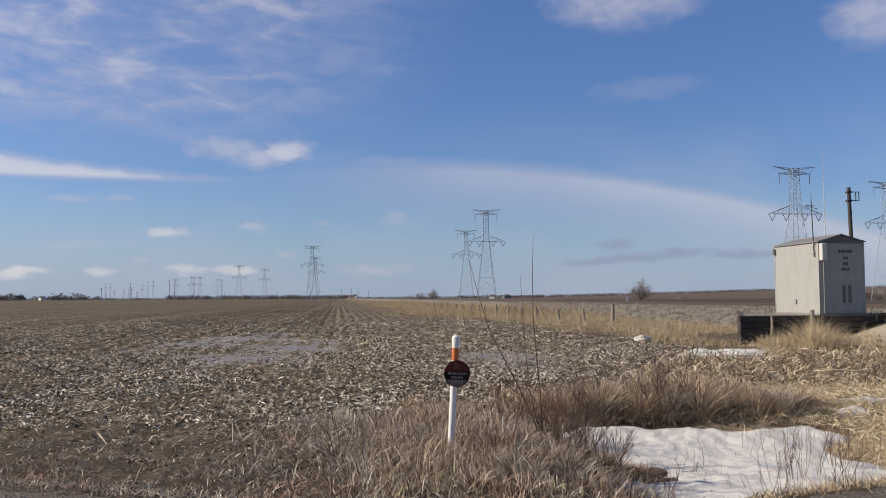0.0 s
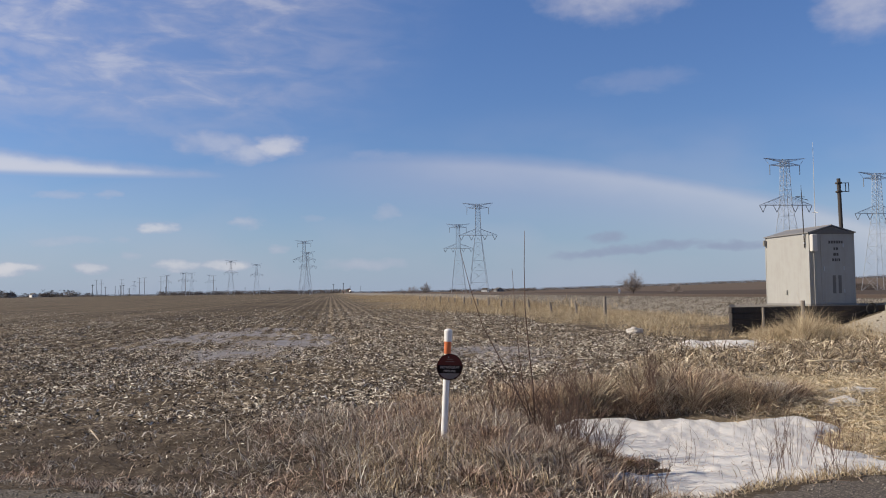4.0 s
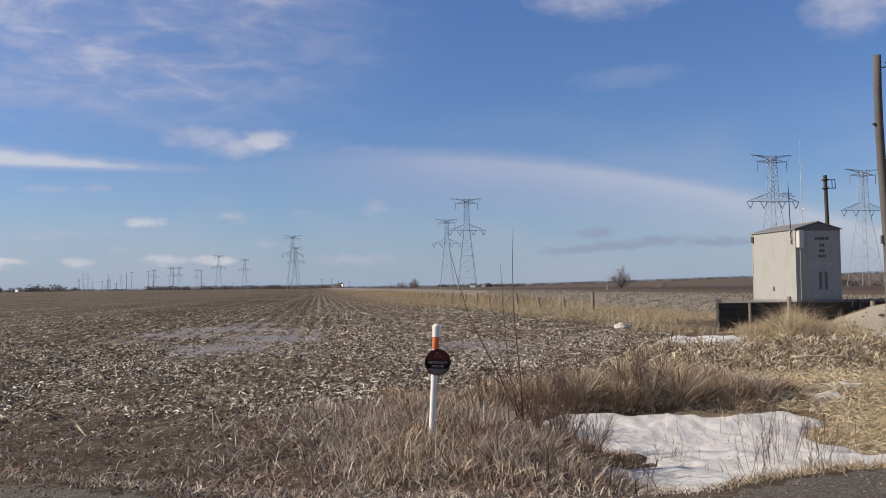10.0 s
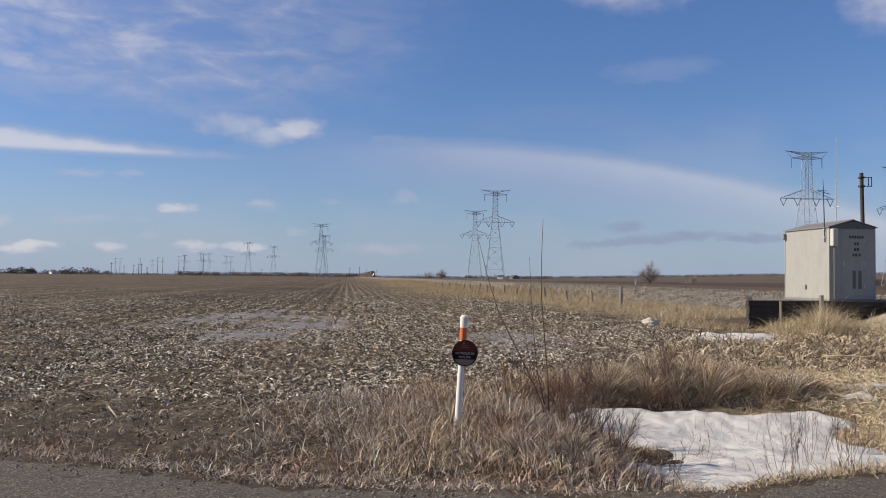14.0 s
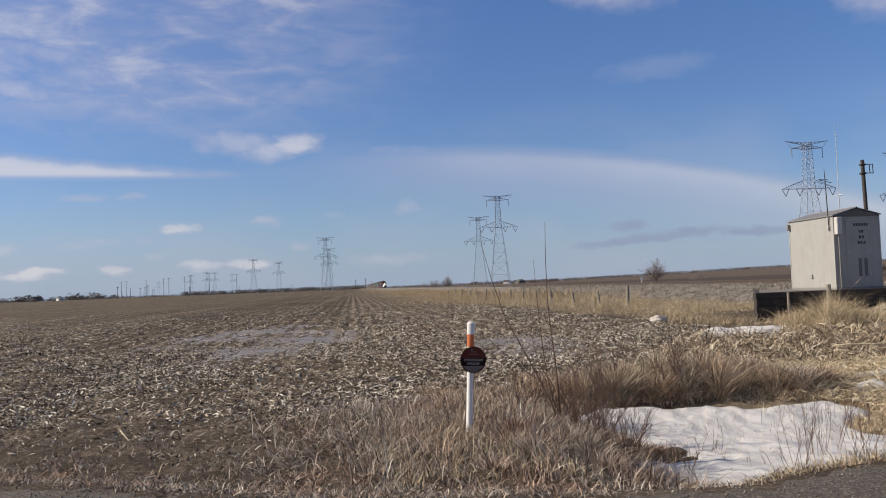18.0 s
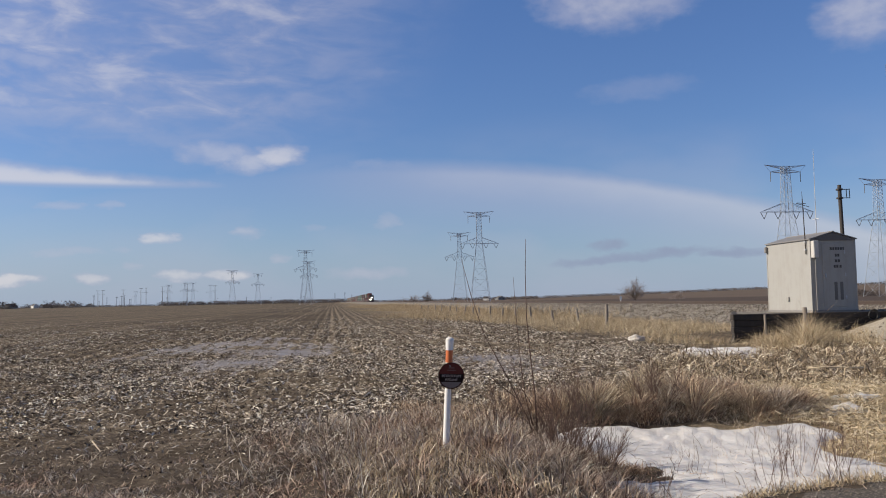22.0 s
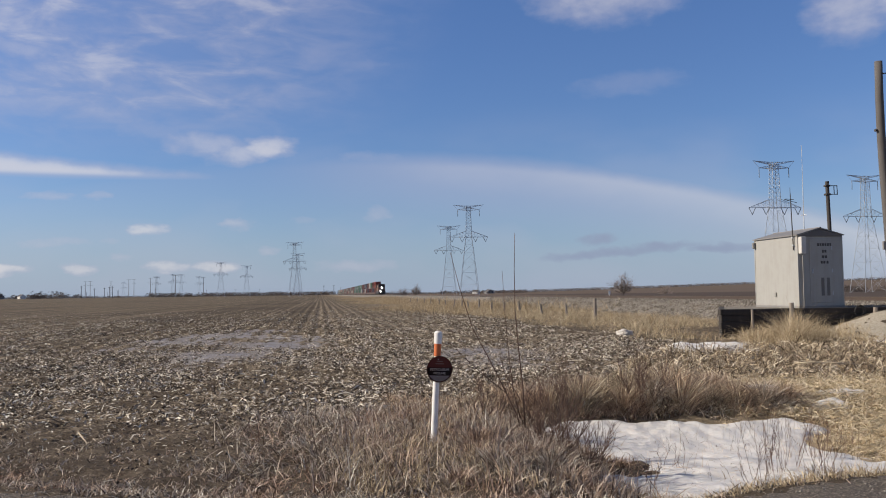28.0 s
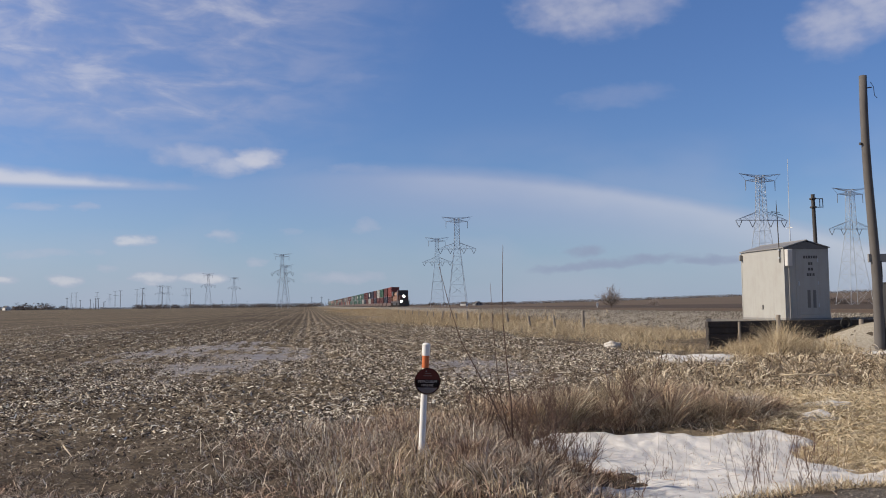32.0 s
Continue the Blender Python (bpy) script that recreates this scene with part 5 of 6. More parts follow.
def strips(n, x, y, length, width, seed, tilt=0.25, lift=0.02):
    """Loose curled leaf and stalk pieces lying about."""
    rng = np.random.default_rng(seed)
    az = rng.uniform(0, 2 * np.pi, n)
    d = np.column_stack([np.cos(az), np.sin(az), rng.normal(0, tilt, n)])
    d /= np.linalg.norm(d, axis=1)[:, None]
    s = np.column_stack([-np.sin(az), np.cos(az), rng.normal(0, 0.5, n)])
    s /= np.linalg.norm(s, axis=1)[:, None]
    c = np.column_stack([x, y, land(x, y) + lift + np.abs(d[:, 2]) * length * 0.5])
    bow = np.column_stack([rng.normal(0, 0.1, n), rng.normal(0, 0.1, n), np.abs(rng.normal(0, 0.16, n))]) * length[:, None]
    V = np.zeros((n, 6, 3))
    for k, t in enumerate((-0.5, 0.0, 0.5)):
        p = c + d * (length * t)[:, None] + (bow if k == 1 else 0)
        w = s * (width * (1.0 if k == 1 else 0.7) / 2)[:, None]
        V[:, 2 * k], V[:, 2 * k + 1] = p - w, p + w
    b = (np.arange(n) * 6)[:, None]
    Q = np.concatenate([b + np.array([0, 1, 3, 2]), b + np.array([2, 3, 5, 4])])
    return V.reshape(-1, 3), Q, np.zeros((0, 3), int)


def in_view(x, y, margin=2.0):
    """The stretch of the field in front of the road."""
    return ((x > -0.5 * y - margin) & (x < 0.85 * y + margin)).astype(float)


def open_field(x, y):
    edge = np.where(x < 0, 11.2 - 0.12 * x, 11.2 + 0.42 * x)
    ok = in_view(x, y) * (y > edge) * (x < 11.5 + 0.4 * np.sin(y * 0.8))
    water = ((x + 3.3) / 3.0) ** 2 + ((y - 32.5) / 9.0) ** 2 < 0.8 + 0.3 * np.sin(x * 1.3) * np.sin(y * 0.5)
    row = 0.5 + 0.5 * np.sin(2 * np.pi * x / 0.76 + 0.5 * np.sin(y * 0.17))
    strong = step(22, 34, y)
    return ok * np.where(water, 0.5, 1.0) * (1 - strong + strong * (0.22 + 0.78 * np.where(x < 0, row, 0.8))) * (0.6 + 0.4 * np.sin(x * 0.9 + 1.3 * np.sin(y * 0.6)))


def residue():
    for name, n, rect, ln, wd, seed in (("corn_residue", 235000, (-16, 12, 10.4, 28), (0.04, 0.16), (0.009, 0.030), 41),
                                        ("corn_residue", 190000, (-33, 12, 27, 62), (0.06, 0.20), (0.016, 0.042), 42),
                                        ("corn_residue", 70000, (-45, 13, 50, 110), (0.10, 0.28), (0.018, 0.04), 43)):
        x, y, rng = region(n, *rect, seed, lambda x, y: open_field(x, y) * (1 - 0.6 * step(40, 60, y)) * (1 - step(62, 108, y)))
        n = len(x)
        V, Q, T = strips(n, x, y, rng.uniform(*ln, n) * rng.uniform(0.4, 1, n), rng.uniform(*wd, n), seed)
        ob = new(name, bulk_mesh(name, V, Q, T, M_STRAW))
        tagged(ob, "scattered straw-coloured corn husks and stalks on soil", "crop residue", kind="stuff")
    # longer pieces of bleached stalk lying flat
    x, y, rng = region(1500, -14, 11.5, 9.6, 40, 47, lambda x, y: in_view(x, y) * (y > 10.0 - 0.1 * x) * (x < 10.5) * (y > 10.2 + 0.42 * np.maximum(x, 0)))
    n = len(x)
    V, Q, T = strips(n, x, y, rng.uniform(0.12, 0.38, n), rng.uniform(0.012, 0.024, n), 48, 0.05, 0.035)
    tagged(new("corn_stalks", bulk_mesh("corn_stalks", V, Q, T, M_STALKS)), "bleached lengths of corn stalk lying on the soil", "crop residue", kind="stuff")
    # standing stubble in rows
    rng = np.random.default_rng(45)
    xs = np.arange(-36, 11.5, 0.76)
    ys = np.arange(12, 80, 0.2)
    X, Y = np.meshgrid(xs, ys)
    x, y = X.ravel() + rng.normal(0, 0.05, X.size), Y.ravel() + rng.normal(0, 0.06, X.size)
    ok = (open_field(x, y) > 0.02) & (rng.random(x.size) < 0.26)
    x, y = x[ok], y[ok]
    n = len(x)
    pos = np.column_stack([x, y, land(x, y) - 0.02])
    V, Q, T = blades(n, pos, rng.uniform(0.05, 0.22, n), rng.uniform(0.018, 0.032, n), rng.uniform(0.1, 0.9, n), 46, 0.2, 2)
    tagged(new("corn_stubble", bulk_mesh("corn_stubble", V, Q, T, M_STRAW)), "short broken corn stubble in rows", "stubble", kind="stuff")


residue()


def tussock(x, y, n, h, r, mat, label, seed):
    """A clump of grass whose blades spread from one crown."""
    rng = np.random.default_rng(seed)
    a, q = rng.uniform(0, 2 * np.pi, n), np.abs(rng.normal(0, 0.55, n))
    px, py = r * q * np.cos(a), r * q * np.sin(a)
    pos = np.column_stack([px, py, land(x + px, y + py) - ground_z(x, y) - 0.03])
    hh = h * rng.uniform(0.3, 1.05, n) * (1.1 - 0.25 * np.minimum(q, 1.6))
    V, Q, T = blades(n, pos, hh, rng.uniform(0.005, 0.014, n), np.clip(0.15 + 0.5 * q + np.abs(rng.normal(0, 0.5, n)), 0.02, 2.2), seed + 1, 0.7, 3, a + rng.normal(0, 1.3, n))
    ob = new("grass_tussock", bulk_mesh("grass_tussock", V, Q, T, mat))
    ob.matrix_basis = pose(x, y, ground_z(x, y))
    tagged(ob, label, "dry grass", "grass tussocks round the snow")


def off_road(x, y):
    return (y > road_edge(x) - 0.05).astype(float)


def off_snow(x, y):
    f = snow_field(x, y)
    return np.where(f > 0.25, 0.012, np.where(f > 0.0, 0.14, 1.0))


def verge():
    grass("verge_grass", 80000, (-9, 4.5, 5.8, 12.6), (0.03, 0.13), (0.006, 0.014), (0.5, 2.4), M_VERGE, "short matted brown winter grass on the road verge", 51,
          lambda x, y: off_road(x, y) * (1 - step(2.4, 5.4, y - road_edge(x))) * (0.5 + 0.45 * step(-2.5, 1.0, x)), 0.16, segs=2)
    grass("tall_dry_grass", 38000, (-1.6, 4.2, 6.6, 12.2), (0.10, 0.42), (0.006, 0.016), (0.2, 2.0), M_VERGE, "tall brown dry grass round the marker post", 53,
          lambda x, y: off_road(x, y) * step(-1.8, 1.4, x) * (y > road_edge(x) + 0.3) * off_snow(x, y), 0.14, tall=lambda x, y: (0.45 + 0.6 * step(0.5, 3.0, y - road_edge(x))) * (1 - 0.55 * np.exp(-((x - 1.15) / 0.45) ** 2 - ((y - 9.0) / 0.8) ** 2)))
    grass("tall_dry_grass", 5000, (0.2, 3.4, 7.2, 10.4), (0.12, 0.36), (0.005, 0.010), (0.1, 0.9), M_GOLD, "pale straw grass mixed into the verge", 54,
          lambda x, y: off_road(x, y) * (y > road_edge(x) + 0.4) * off_snow(x, y) * (mottle(x, y, 1.6) > 0.5), 0.14)
    grass("verge_mat", 40000, (-9, 1.5, 5.9, 9.6), (0.05, 0.15), (0.007, 0.015), (0.3, 1.8), M_VERGE, "dense mat of short brown grass along the road edge", 52,
          lambda x, y: off_road(x, y) * (1 - step(1.1, 2.2, y - road_edge(x) + 0.35 * np.sin(x * 2.1) + 0.2 * np.sin(x * 5.3))), 0.12, segs=2)
    grass("ditch_grass", 46000, (3.0, 13, 5.9, 9.2), (0.05, 0.24), (0.005, 0.011), (0.2, 1.6), M_GOLD, "pale golden grass along the ditch edge", 55,
          lambda x, y: off_road(x, y) * off_snow(x, y), 0.12, segs=2)
    grass("tall_dry_grass", 1800, (2.3, 3.3, 8.5, 9.5), (0.1, 0.36), (0.005, 0.011), (0.2, 1.8), M_VERGE, "brown dry grass hanging over the edge of the snow", 60,
          lambda x, y: off_road(x, y) * (1 - step(3.2, 4.1, x + 0.3 * np.sin(y * 6))), 0.16)
    grass("verge_stems", 4200, (-0.8, 3.2, 7.0, 11.8), (0.22, 0.58), (0.008, 0.016), (0.1, 1.4), M_VERGE, "stiff pale and dark stems standing in the verge", 101,
          lambda x, y: off_road(x, y) * step(-0.8, 1.6, x) * (y > road_edge(x) + 0.5) * off_snow(x, y) * (1 - 0.8 * np.exp(-((x - 1.15) / 0.4) ** 2 - ((y - 9.0) / 0.9) ** 2)), 0.1, 0.2)
    grass("headland_tufts", 9000, (-8, 1.0, 7.4, 11.0), (0.06, 0.18), (0.007, 0.014), (0.2, 1.6), M_VERGE, "scattered tufts of grey-brown grass on bare soil", 103,
          lambda x, y: off_road(x, y) * (mottle(x, y, 2.6) > 0.55), 0.06, segs=2)
    grass("snow_stems", 900, (3.2, 7.2, 8.6, 11.6), (0.15, 0.6), (0.004, 0.007), (0.05, 0.7), M_VERGE, "thin dry stems standing in the snow", 56,
          lambda x, y: 0.15 + 0.85 * step(4.6, 6.0, x), 0.18)
    grass("rusty_weeds", 15000, (2.8, 7.4, 12.3, 14.8), (0.2, 0.55), (0.006, 0.015), (0.1, 1.5), M_RUST, "thick rust-brown dead weeds behind the snow", 57,
          lambda x, y: np.where(y > 12.05 + 0.15 * np.sin(x * 1.7), 1.0, 0.05) * off_snow(x, y) * (0.12 + 0.88 * (np.sin(x * 3.1 + 1.2 * np.sin(y * 2)) > -0.1)) * (1 - step(6.4, 7.4, x)), 0.2)
    grass("mixed_weeds", 20000, (3.4, 8.0, 12.3, 15.4), (0.16, 0.46), (0.007, 0.017), (0.4, 2.2), M_VERGE, "tangled pale dry weeds behind the snow", 73,
          lambda x, y: np.where(y > 12.15 + 0.2 * np.sin(x * 1.7), 1.0, 0.05) * off_snow(x, y) * (0.2 + 0.8 * (np.sin(x * 2.7 + 1.5 * np.sin(y * 1.7)) > -0.4)) * (1 - step(6.8, 8.0, x)), 0.2)
    grass("rusty_weeds", 16000, (1.0, 4.2, 10.0, 13.4), (0.12, 0.42), (0.005, 0.011), (0.1, 1.7), M_RUST, "thin rust-brown dead weeds beside the post", 58, off_snow, 0.2)
    grass("golden_grass", 90000, (6.0, 13, 8.6, 15.0), (0.05, 0.24), (0.008, 0.016), (0.9, 3.0), M_PALE, "matted golden grass beyond the snow", 59, off_snow, 0.18)
    grass("flattened_reeds", 52000, (4.5, 18, 14.0, 23.0), (0.10, 0.40), (0.008, 0.026), (0.2, 2.0), M_REED, "broken straw-coloured reeds and stalks, bent over", 61,
          lambda x, y: in_view(x, y) * (x > 5.0 + 0.55 * (y - 14.2)) * (((x - 10.7) / 1.2) ** 2 + ((y - 22.6) / 1.4) ** 2 > 1.0), 0.25, 0.8, tall=lambda x, y: np.where((np.abs(x - 0.465 * y) < 0.09 * y) & (y > 17.5), 0.5, 1.0))
    grass("golden_grass", 34000, (12.4, 18.6, 23.0, 28.2), (0.5, 1.9), (0.006, 0.015), (0.1, 1.3), M_GOLD, "tall golden grass against the timber wall", 63,
          lambda x, y: step(22.8, 24.6, y) * step(12.7, 13.4, x - 0.52 * (y - 25)) * (1 - 0.5 * step(15.4, 16.0, x - 0.5 * (y - 25.5))) * (1 - step(16.8, 18.2, x - 0.5 * (y - 25.5))), 0.2, tall=lambda x, y: 0.36 + 0.5 * np.exp(-((x - 0.52 * (y - 25) - 14.7) / 0.7) ** 2) + 0.22 * np.sin(x * 5.1) * np.sin(y * 4.3))
    grass("golden_grass", 52000, (10.0, 20.8, 26.5, 75), (0.25, 0.8), (0.008, 0.020), (0.2, 1.5), M_GOLD, "band of tall golden grass along the fence", 65,
          lambda x, y: in_view(x, y) * (x > 11.2 + 0.5 * np.sin(y * 0.4)) * np.where(((x > 13.7) & (y < 35) & (y > 28.0)) | ((x > 16.5) & (y < 36)), 0.0, 1.0) * (0.45 + 0.55 * (x > 13)), 0.3)
    grass("tan_grass", 120000, (3.5, 22, 62, 330), (0.3, 0.95), (0.016, 0.036), (0.1, 0.9), M_TAN, "band of tall tan grass along the fence", 67, lambda x, y: step(5.0, 14.0, x + 3 * np.sin(y * 0.09)), 0.6, segs=2, tall=lambda x, y: 0.8 + 0.7 * step(14.0, 19.0, x))
    x, y, rng = region(36000, 6.2, 13, 8.8, 15.0, 78, lambda x, y: off_snow(x, y) * off_road(x, y) * (0.4 + 0.6 * step(6.2, 7.2, x)), 0.3)
    n = len(x)
    V, Q, T = strips(n, x, y, rng.uniform(0.08, 0.30, n), rng.uniform(0.006, 0.014, n), 79, 0.2, 0.03)
    tagged(new("matted_straw", bulk_mesh("matted_straw", V, Q, T, M_PALE)), "pale dry grass lying flat beside the snow", "dry grass", kind="stuff")
    x, y, rng = region(11000, 5, 17, 14.4, 23.0, 69, lambda x, y: in_view(x, y) * (x > 4.6 + 0.55 * (y - 14.2)))
    n = len(x)
    V, Q, T = strips(n, x, y, rng.uniform(0.10, 0.45, n), rng.uniform(0.010, 0.026, n), 70, 0.5, 0.05)
    tagged(new("broken_stalks", bulk_mesh("broken_stalks", V, Q, T, M_REED)), "tangle of pale broken stalks in the reeds", "dry stalks", kind="stuff")


verge()


def tussocks():
    kinds = ((M_RUST, "thick tussock of rust-brown dead grass behind the snow"), (M_REED, "tussock of straw-coloured dead grass behind the snow"),
             (M_RUST, "thick tussock of rust-brown dead grass behind the snow"), (M_VERGE, "tussock of grey-brown dead grass behind the snow"))
    k = 0
    for x, y, h, r in ((3.45, 12.75, 0.62, 0.24), (3.95, 12.65, 0.70, 0.26), (4.6, 12.6, 0.78, 0.28), (5.15, 12.75, 0.70, 0.26), (5.55, 12.6, 0.74, 0.26), (6.05, 12.75, 0.66, 0.24), (6.5, 12.65, 0.62, 0.24), (6.95, 12.7, 0.55, 0.22),
                       (4.2, 13.4, 0.75, 0.3), (4.95, 13.5, 0.8, 0.3), (5.7, 13.5, 0.7, 0.3), (6.5, 13.6, 0.6, 0.3), (7.4, 12.9, 0.45, 0.24)):
        tussock(x, y, 800, h * (0.86, 0.98, 0.7)[k % 3], r * 1.2, *kinds[k % 4], 300 + 2 * k)
        k += 1
    for x, y, h, r in ((2.95, 10.15, 0.34, 0.24), (3.35, 10.05, 0.28, 0.2), (3.6, 10.1, 0.2, 0.14)):
        tussock(x, y, 600, h, r, M_RUST, "low tussock of brown grass jutting into the snow", 300 + 2 * k)
        k += 1
    for x, y, h, r in ((2.3, 8.35, 0.5, 0.22), (2.45, 9.2, 0.6, 0.24), (2.65, 9.75, 0.5, 0.2), (2.1, 8.7, 0.5, 0.24), (1.7, 8.2, 0.42, 0.22), (1.75, 9.5, 0.42, 0.24), (2.0, 9.6, 0.5, 0.24), (2.6, 10.1, 0.55, 0.24), (0.6, 8.6, 0.26, 0.22), (2.35, 7.9, 0.38, 0.2), (1.2, 7.6, 0.3, 0.2)):
        tussock(x, y, 600, h * 0.72, r * 1.3, M_VERGE, "tussock of grey-brown dry grass in the verge", 300 + 2 * k)
        k += 1
    for x, y, h in ((7.2, 10.7, 0.24), (7.7, 10.5, 0.22), (7.0, 10.4, 0.18), (7.9, 11.0, 0.26)):
        tussock(x, y, 600, h, 0.26, M_PALE, "low tussock of golden grass between arms of snow", 300 + 2 * k)
        k += 1


tussocks()


def shoulder():
    """Loose chippings and dirt along the road edge."""
    x, y, rng = region(22000, -10, 14, 4.0, 11, 91, lambda x, y: np.exp(-((y - road_edge(x) + 0.25 + 0.12 * np.sin(x * 3.1)) / 0.5) ** 2))
    n = len(x)
    s = rng.uniform(0.004, 0.015, n)
    o = np.array([(1, 0, 0), (-1, 0, 0), (0, 1, 0), (0, -1, 0), (0, 0, 0.8), (0, 0, -0.8)], float)
    f = np.array([(0, 2, 4), (2, 1, 4), (1, 3, 4), (3, 0, 4), (2, 0, 5), (1, 2, 5), (3, 1, 5), (0, 3, 5)])
    V = o[None] * s[:, None, None] * rng.uniform(0.6, 1.4, (n, 6, 1)) + np.column_stack([x, y, land(x, y) + 0.02 + 0.3 * s])[:, None, :]
    T = (np.arange(n) * 6)[:, None, None] + f[None]
    tagged(new("road_chippings", bulk_mesh("road_chippings", V.reshape(-1, 3), np.zeros((0, 4), int), T.reshape(-1, 3), M_STONE)), "loose grey stone chippings along the road edge", "gravel", kind="stuff")
    x, y, rng = region(9000, -10, 14, 4.5, 11, 93, lambda x, y: np.exp(-((y - road_edge(x) - 0.05 + 0.15 * np.sin(x * 2.3)) / 0.2) ** 2))
    n = len(x)
    pos = np.column_stack([x, y, land(x, y) - 0.01])
    V, Q, T = blades(n, pos, rng.uniform(0.04, 0.16, n), rng.uniform(0.005, 0.010, n), rng.uniform(0.4, 2.2, n), 94)
    tagged(new("roadside_grass", bulk_mesh("roadside_grass", V, Q, T, M_VERGE)), "short brown grass creeping over the road edge", "dry grass", kind="stuff")


shoulder()


def snow_debris():
    x, y, rng = region(420, 3.3, 7.0, 8.6, 12.0, 95, None, 0.25)
    n = len(x)
    V, Q, T = strips(n, x, y, rng.uniform(0.03, 0.16, n), rng.uniform(0.003, 0.008, n), 96, 0.25, 0.13)
    tagged(new("snow_debris", bulk_mesh("snow_debris", V, Q, T, M_VERGE)), "bits of dead grass caught on the snow", "dry grass", kind="stuff")


snow_debris()


def litter():
    """Loose bits and clods on the bare headland between road and crop."""
    x, y, rng = region(13000, -9, 3.0, 7.2, 13.5, 75, lambda x, y: off_road(x, y) * in_view(x, y) * (0.25 + 0.75 * step(8.0, 12.5, y)))
    n = len(x)
    V, Q, T = strips(n, x, y, rng.uniform(0.02, 0.11, n), rng.uniform(0.005, 0.014, n), 76, 0.3, 0.015)
    tagged(new("straw_litter", bulk_mesh("straw_litter", V, Q, T, M_STRAW)), "scattered bits of straw on bare brown soil", "crop residue", kind="stuff")
    x, y, rng = region(9000, -16, 11, 7.0, 30, 77, lambda x, y: (off_road(x, y) > 0) * in_view(x, y) * off_snow(x, y))
    n = len(x)
    s = rng.uniform(0.008, 0.028, n)
    o = np.array([(1, 0, 0), (-1, 0, 0), (0, 1, 0), (0, -1, 0), (0, 0, 0.8), (0, 0, -0.8)], float)
    f = np.array([(0, 2, 4), (2, 1, 4), (1, 3, 4), (3, 0, 4), (2, 0, 5), (1, 2, 5), (3, 1, 5), (0, 3, 5)])
    V = o[None] * s[:, None, None] * rng.uniform(0.6, 1.4, (n, 6, 1)) + np.column_stack([x, y, land(x, y) + 0.3 * s])[:, None, :]
    T = (np.arange(n) * 6)[:, None, None] + f[None]
    tagged(new("soil_clods", bulk_mesh("soil_clods", V.reshape(-1, 3), np.zeros((0, 4), int), T.reshape(-1, 3), M_CLOD)), "small brown clods of soil", "soil", kind="stuff")


M_CLOD = strewn("soil_clod", [(0.0, (0.06, 0.046, 0.036)), (0.6, (0.13, 0.10, 0.078)), (1.0, (0.22, 0.18, 0.14))], 0.95)
litter()


def shrub(name, x, y, stems, seed, label, height=0.8, twigs=5, r=0.006, spread=0.8):
    """A leafless shrub of thin forked stems."""
    rng = random.Random(seed)
    s = thing(name, pose(x, y, ground_z(x, y)), label, "shrub")

    def add(pts, rad):
        v, f = sweep(pts, rad, 5)
        k = len(V)
        V.extend(v)
        Fs.extend(tuple(i + k for i in q) for q in f)

    for _ in range(stems):
        V, Fs = [], []
        a, lean = rng.uniform(0, 6.28), rng.uniform(0.05, spread)
        h = height * rng.uniform(0.6, 1.1)
        d = Vector((math.cos(a) * lean, math.sin(a) * lean, 1.0)).normalized()
        off = Vector((rng.uniform(-1, 1), rng.uniform(-1, 1), 0)) * 0.12
        pts = [off + d * h * t + Vector((0.05 * math.sin(5 * t + a), 0.05 * math.cos(4 * t), 0)) * t for t in (0, 0.33, 0.66, 1)]
        add(pts, [r, r * 0.8, r * 0.6, r * 0.3])
        for _ in range(twigs):
            t = rng.uniform(0.25, 0.9)
            p = off + d * h * t + Vector((0.05 * math.sin(5 * t + a), 0.05 * math.cos(4 * t), 0)) * t
            e = (d + Vector((rng.uniform(-1, 1), rng.uniform(-1, 1), rng.uniform(-0.2, 0.7)))).normalized() * h * rng.uniform(0.15, 0.4)
            add([p, p + e * 0.5 + Vector((0, 0, 0.02)), p + e], [r * 0.5, r * 0.4, r * 0.2])
        part("stem", to_mesh("stem", V, Fs, M_TWIG), None, s)


def sapling(name, base, curves, label):
    s = thing(name, pose(*base), label, "sapling")
    for pts, r in curves:
        k = len(pts)
        part("stem", to_mesh("stem", *sweep(pts, [r * (1 - 0.75 * i / (k - 1)) for i in range(k)], 6), M_TWIG, True), None, s)


sapling("sapling", (2.5, 10.6, 0.0),
        [([(0.06, 0, 0), (0.03, -0.05, 0.47), (-0.03, -0.1, 1.0), (-0.076, -0.14, 1.46), (-0.085, -0.17, 2.0), (-0.077, -0.2, 2.445)], 0.0105),
         ([(0.0, 0, 0), (-0.056, -0.05, 0.16), (-0.33, -0.08, 0.72), (-0.61, -0.1, 1.25), (-0.77, -0.1, 1.75), (-0.884, -0.1, 2.21)], 0.010),
         ([(0.0, 0, 0.1), (-0.10, -0.05, 0.5), (-0.156, -0.1, 0.9), (-0.2, -0.12, 1.4), (-0.236, -0.15, 1.97)], 0.008),
         ([(-0.17, 0, 0.42), (-0.48, 0.0, 0.68), (-0.75, -0.02, 0.92), (-0.86, -0.02, 1.06)], 0.006),
         ([(0.0, 0, 0.35), (-0.18, 0.05, 0.66), (-0.26, 0.05, 1.0)], 0.006),
         ([(0.08, 0, 0.40), (0.30, 0.03, 0.66), (0.50, 0.05, 0.90)], 0.005)],
        "leafless sapling of thin bare stems in the verge")
shrub("bare_shrub", 3.0, 10.4, 20, 5, "low leafless shrub with red-brown twigs beside the snow", 0.8, 8, 0.005)
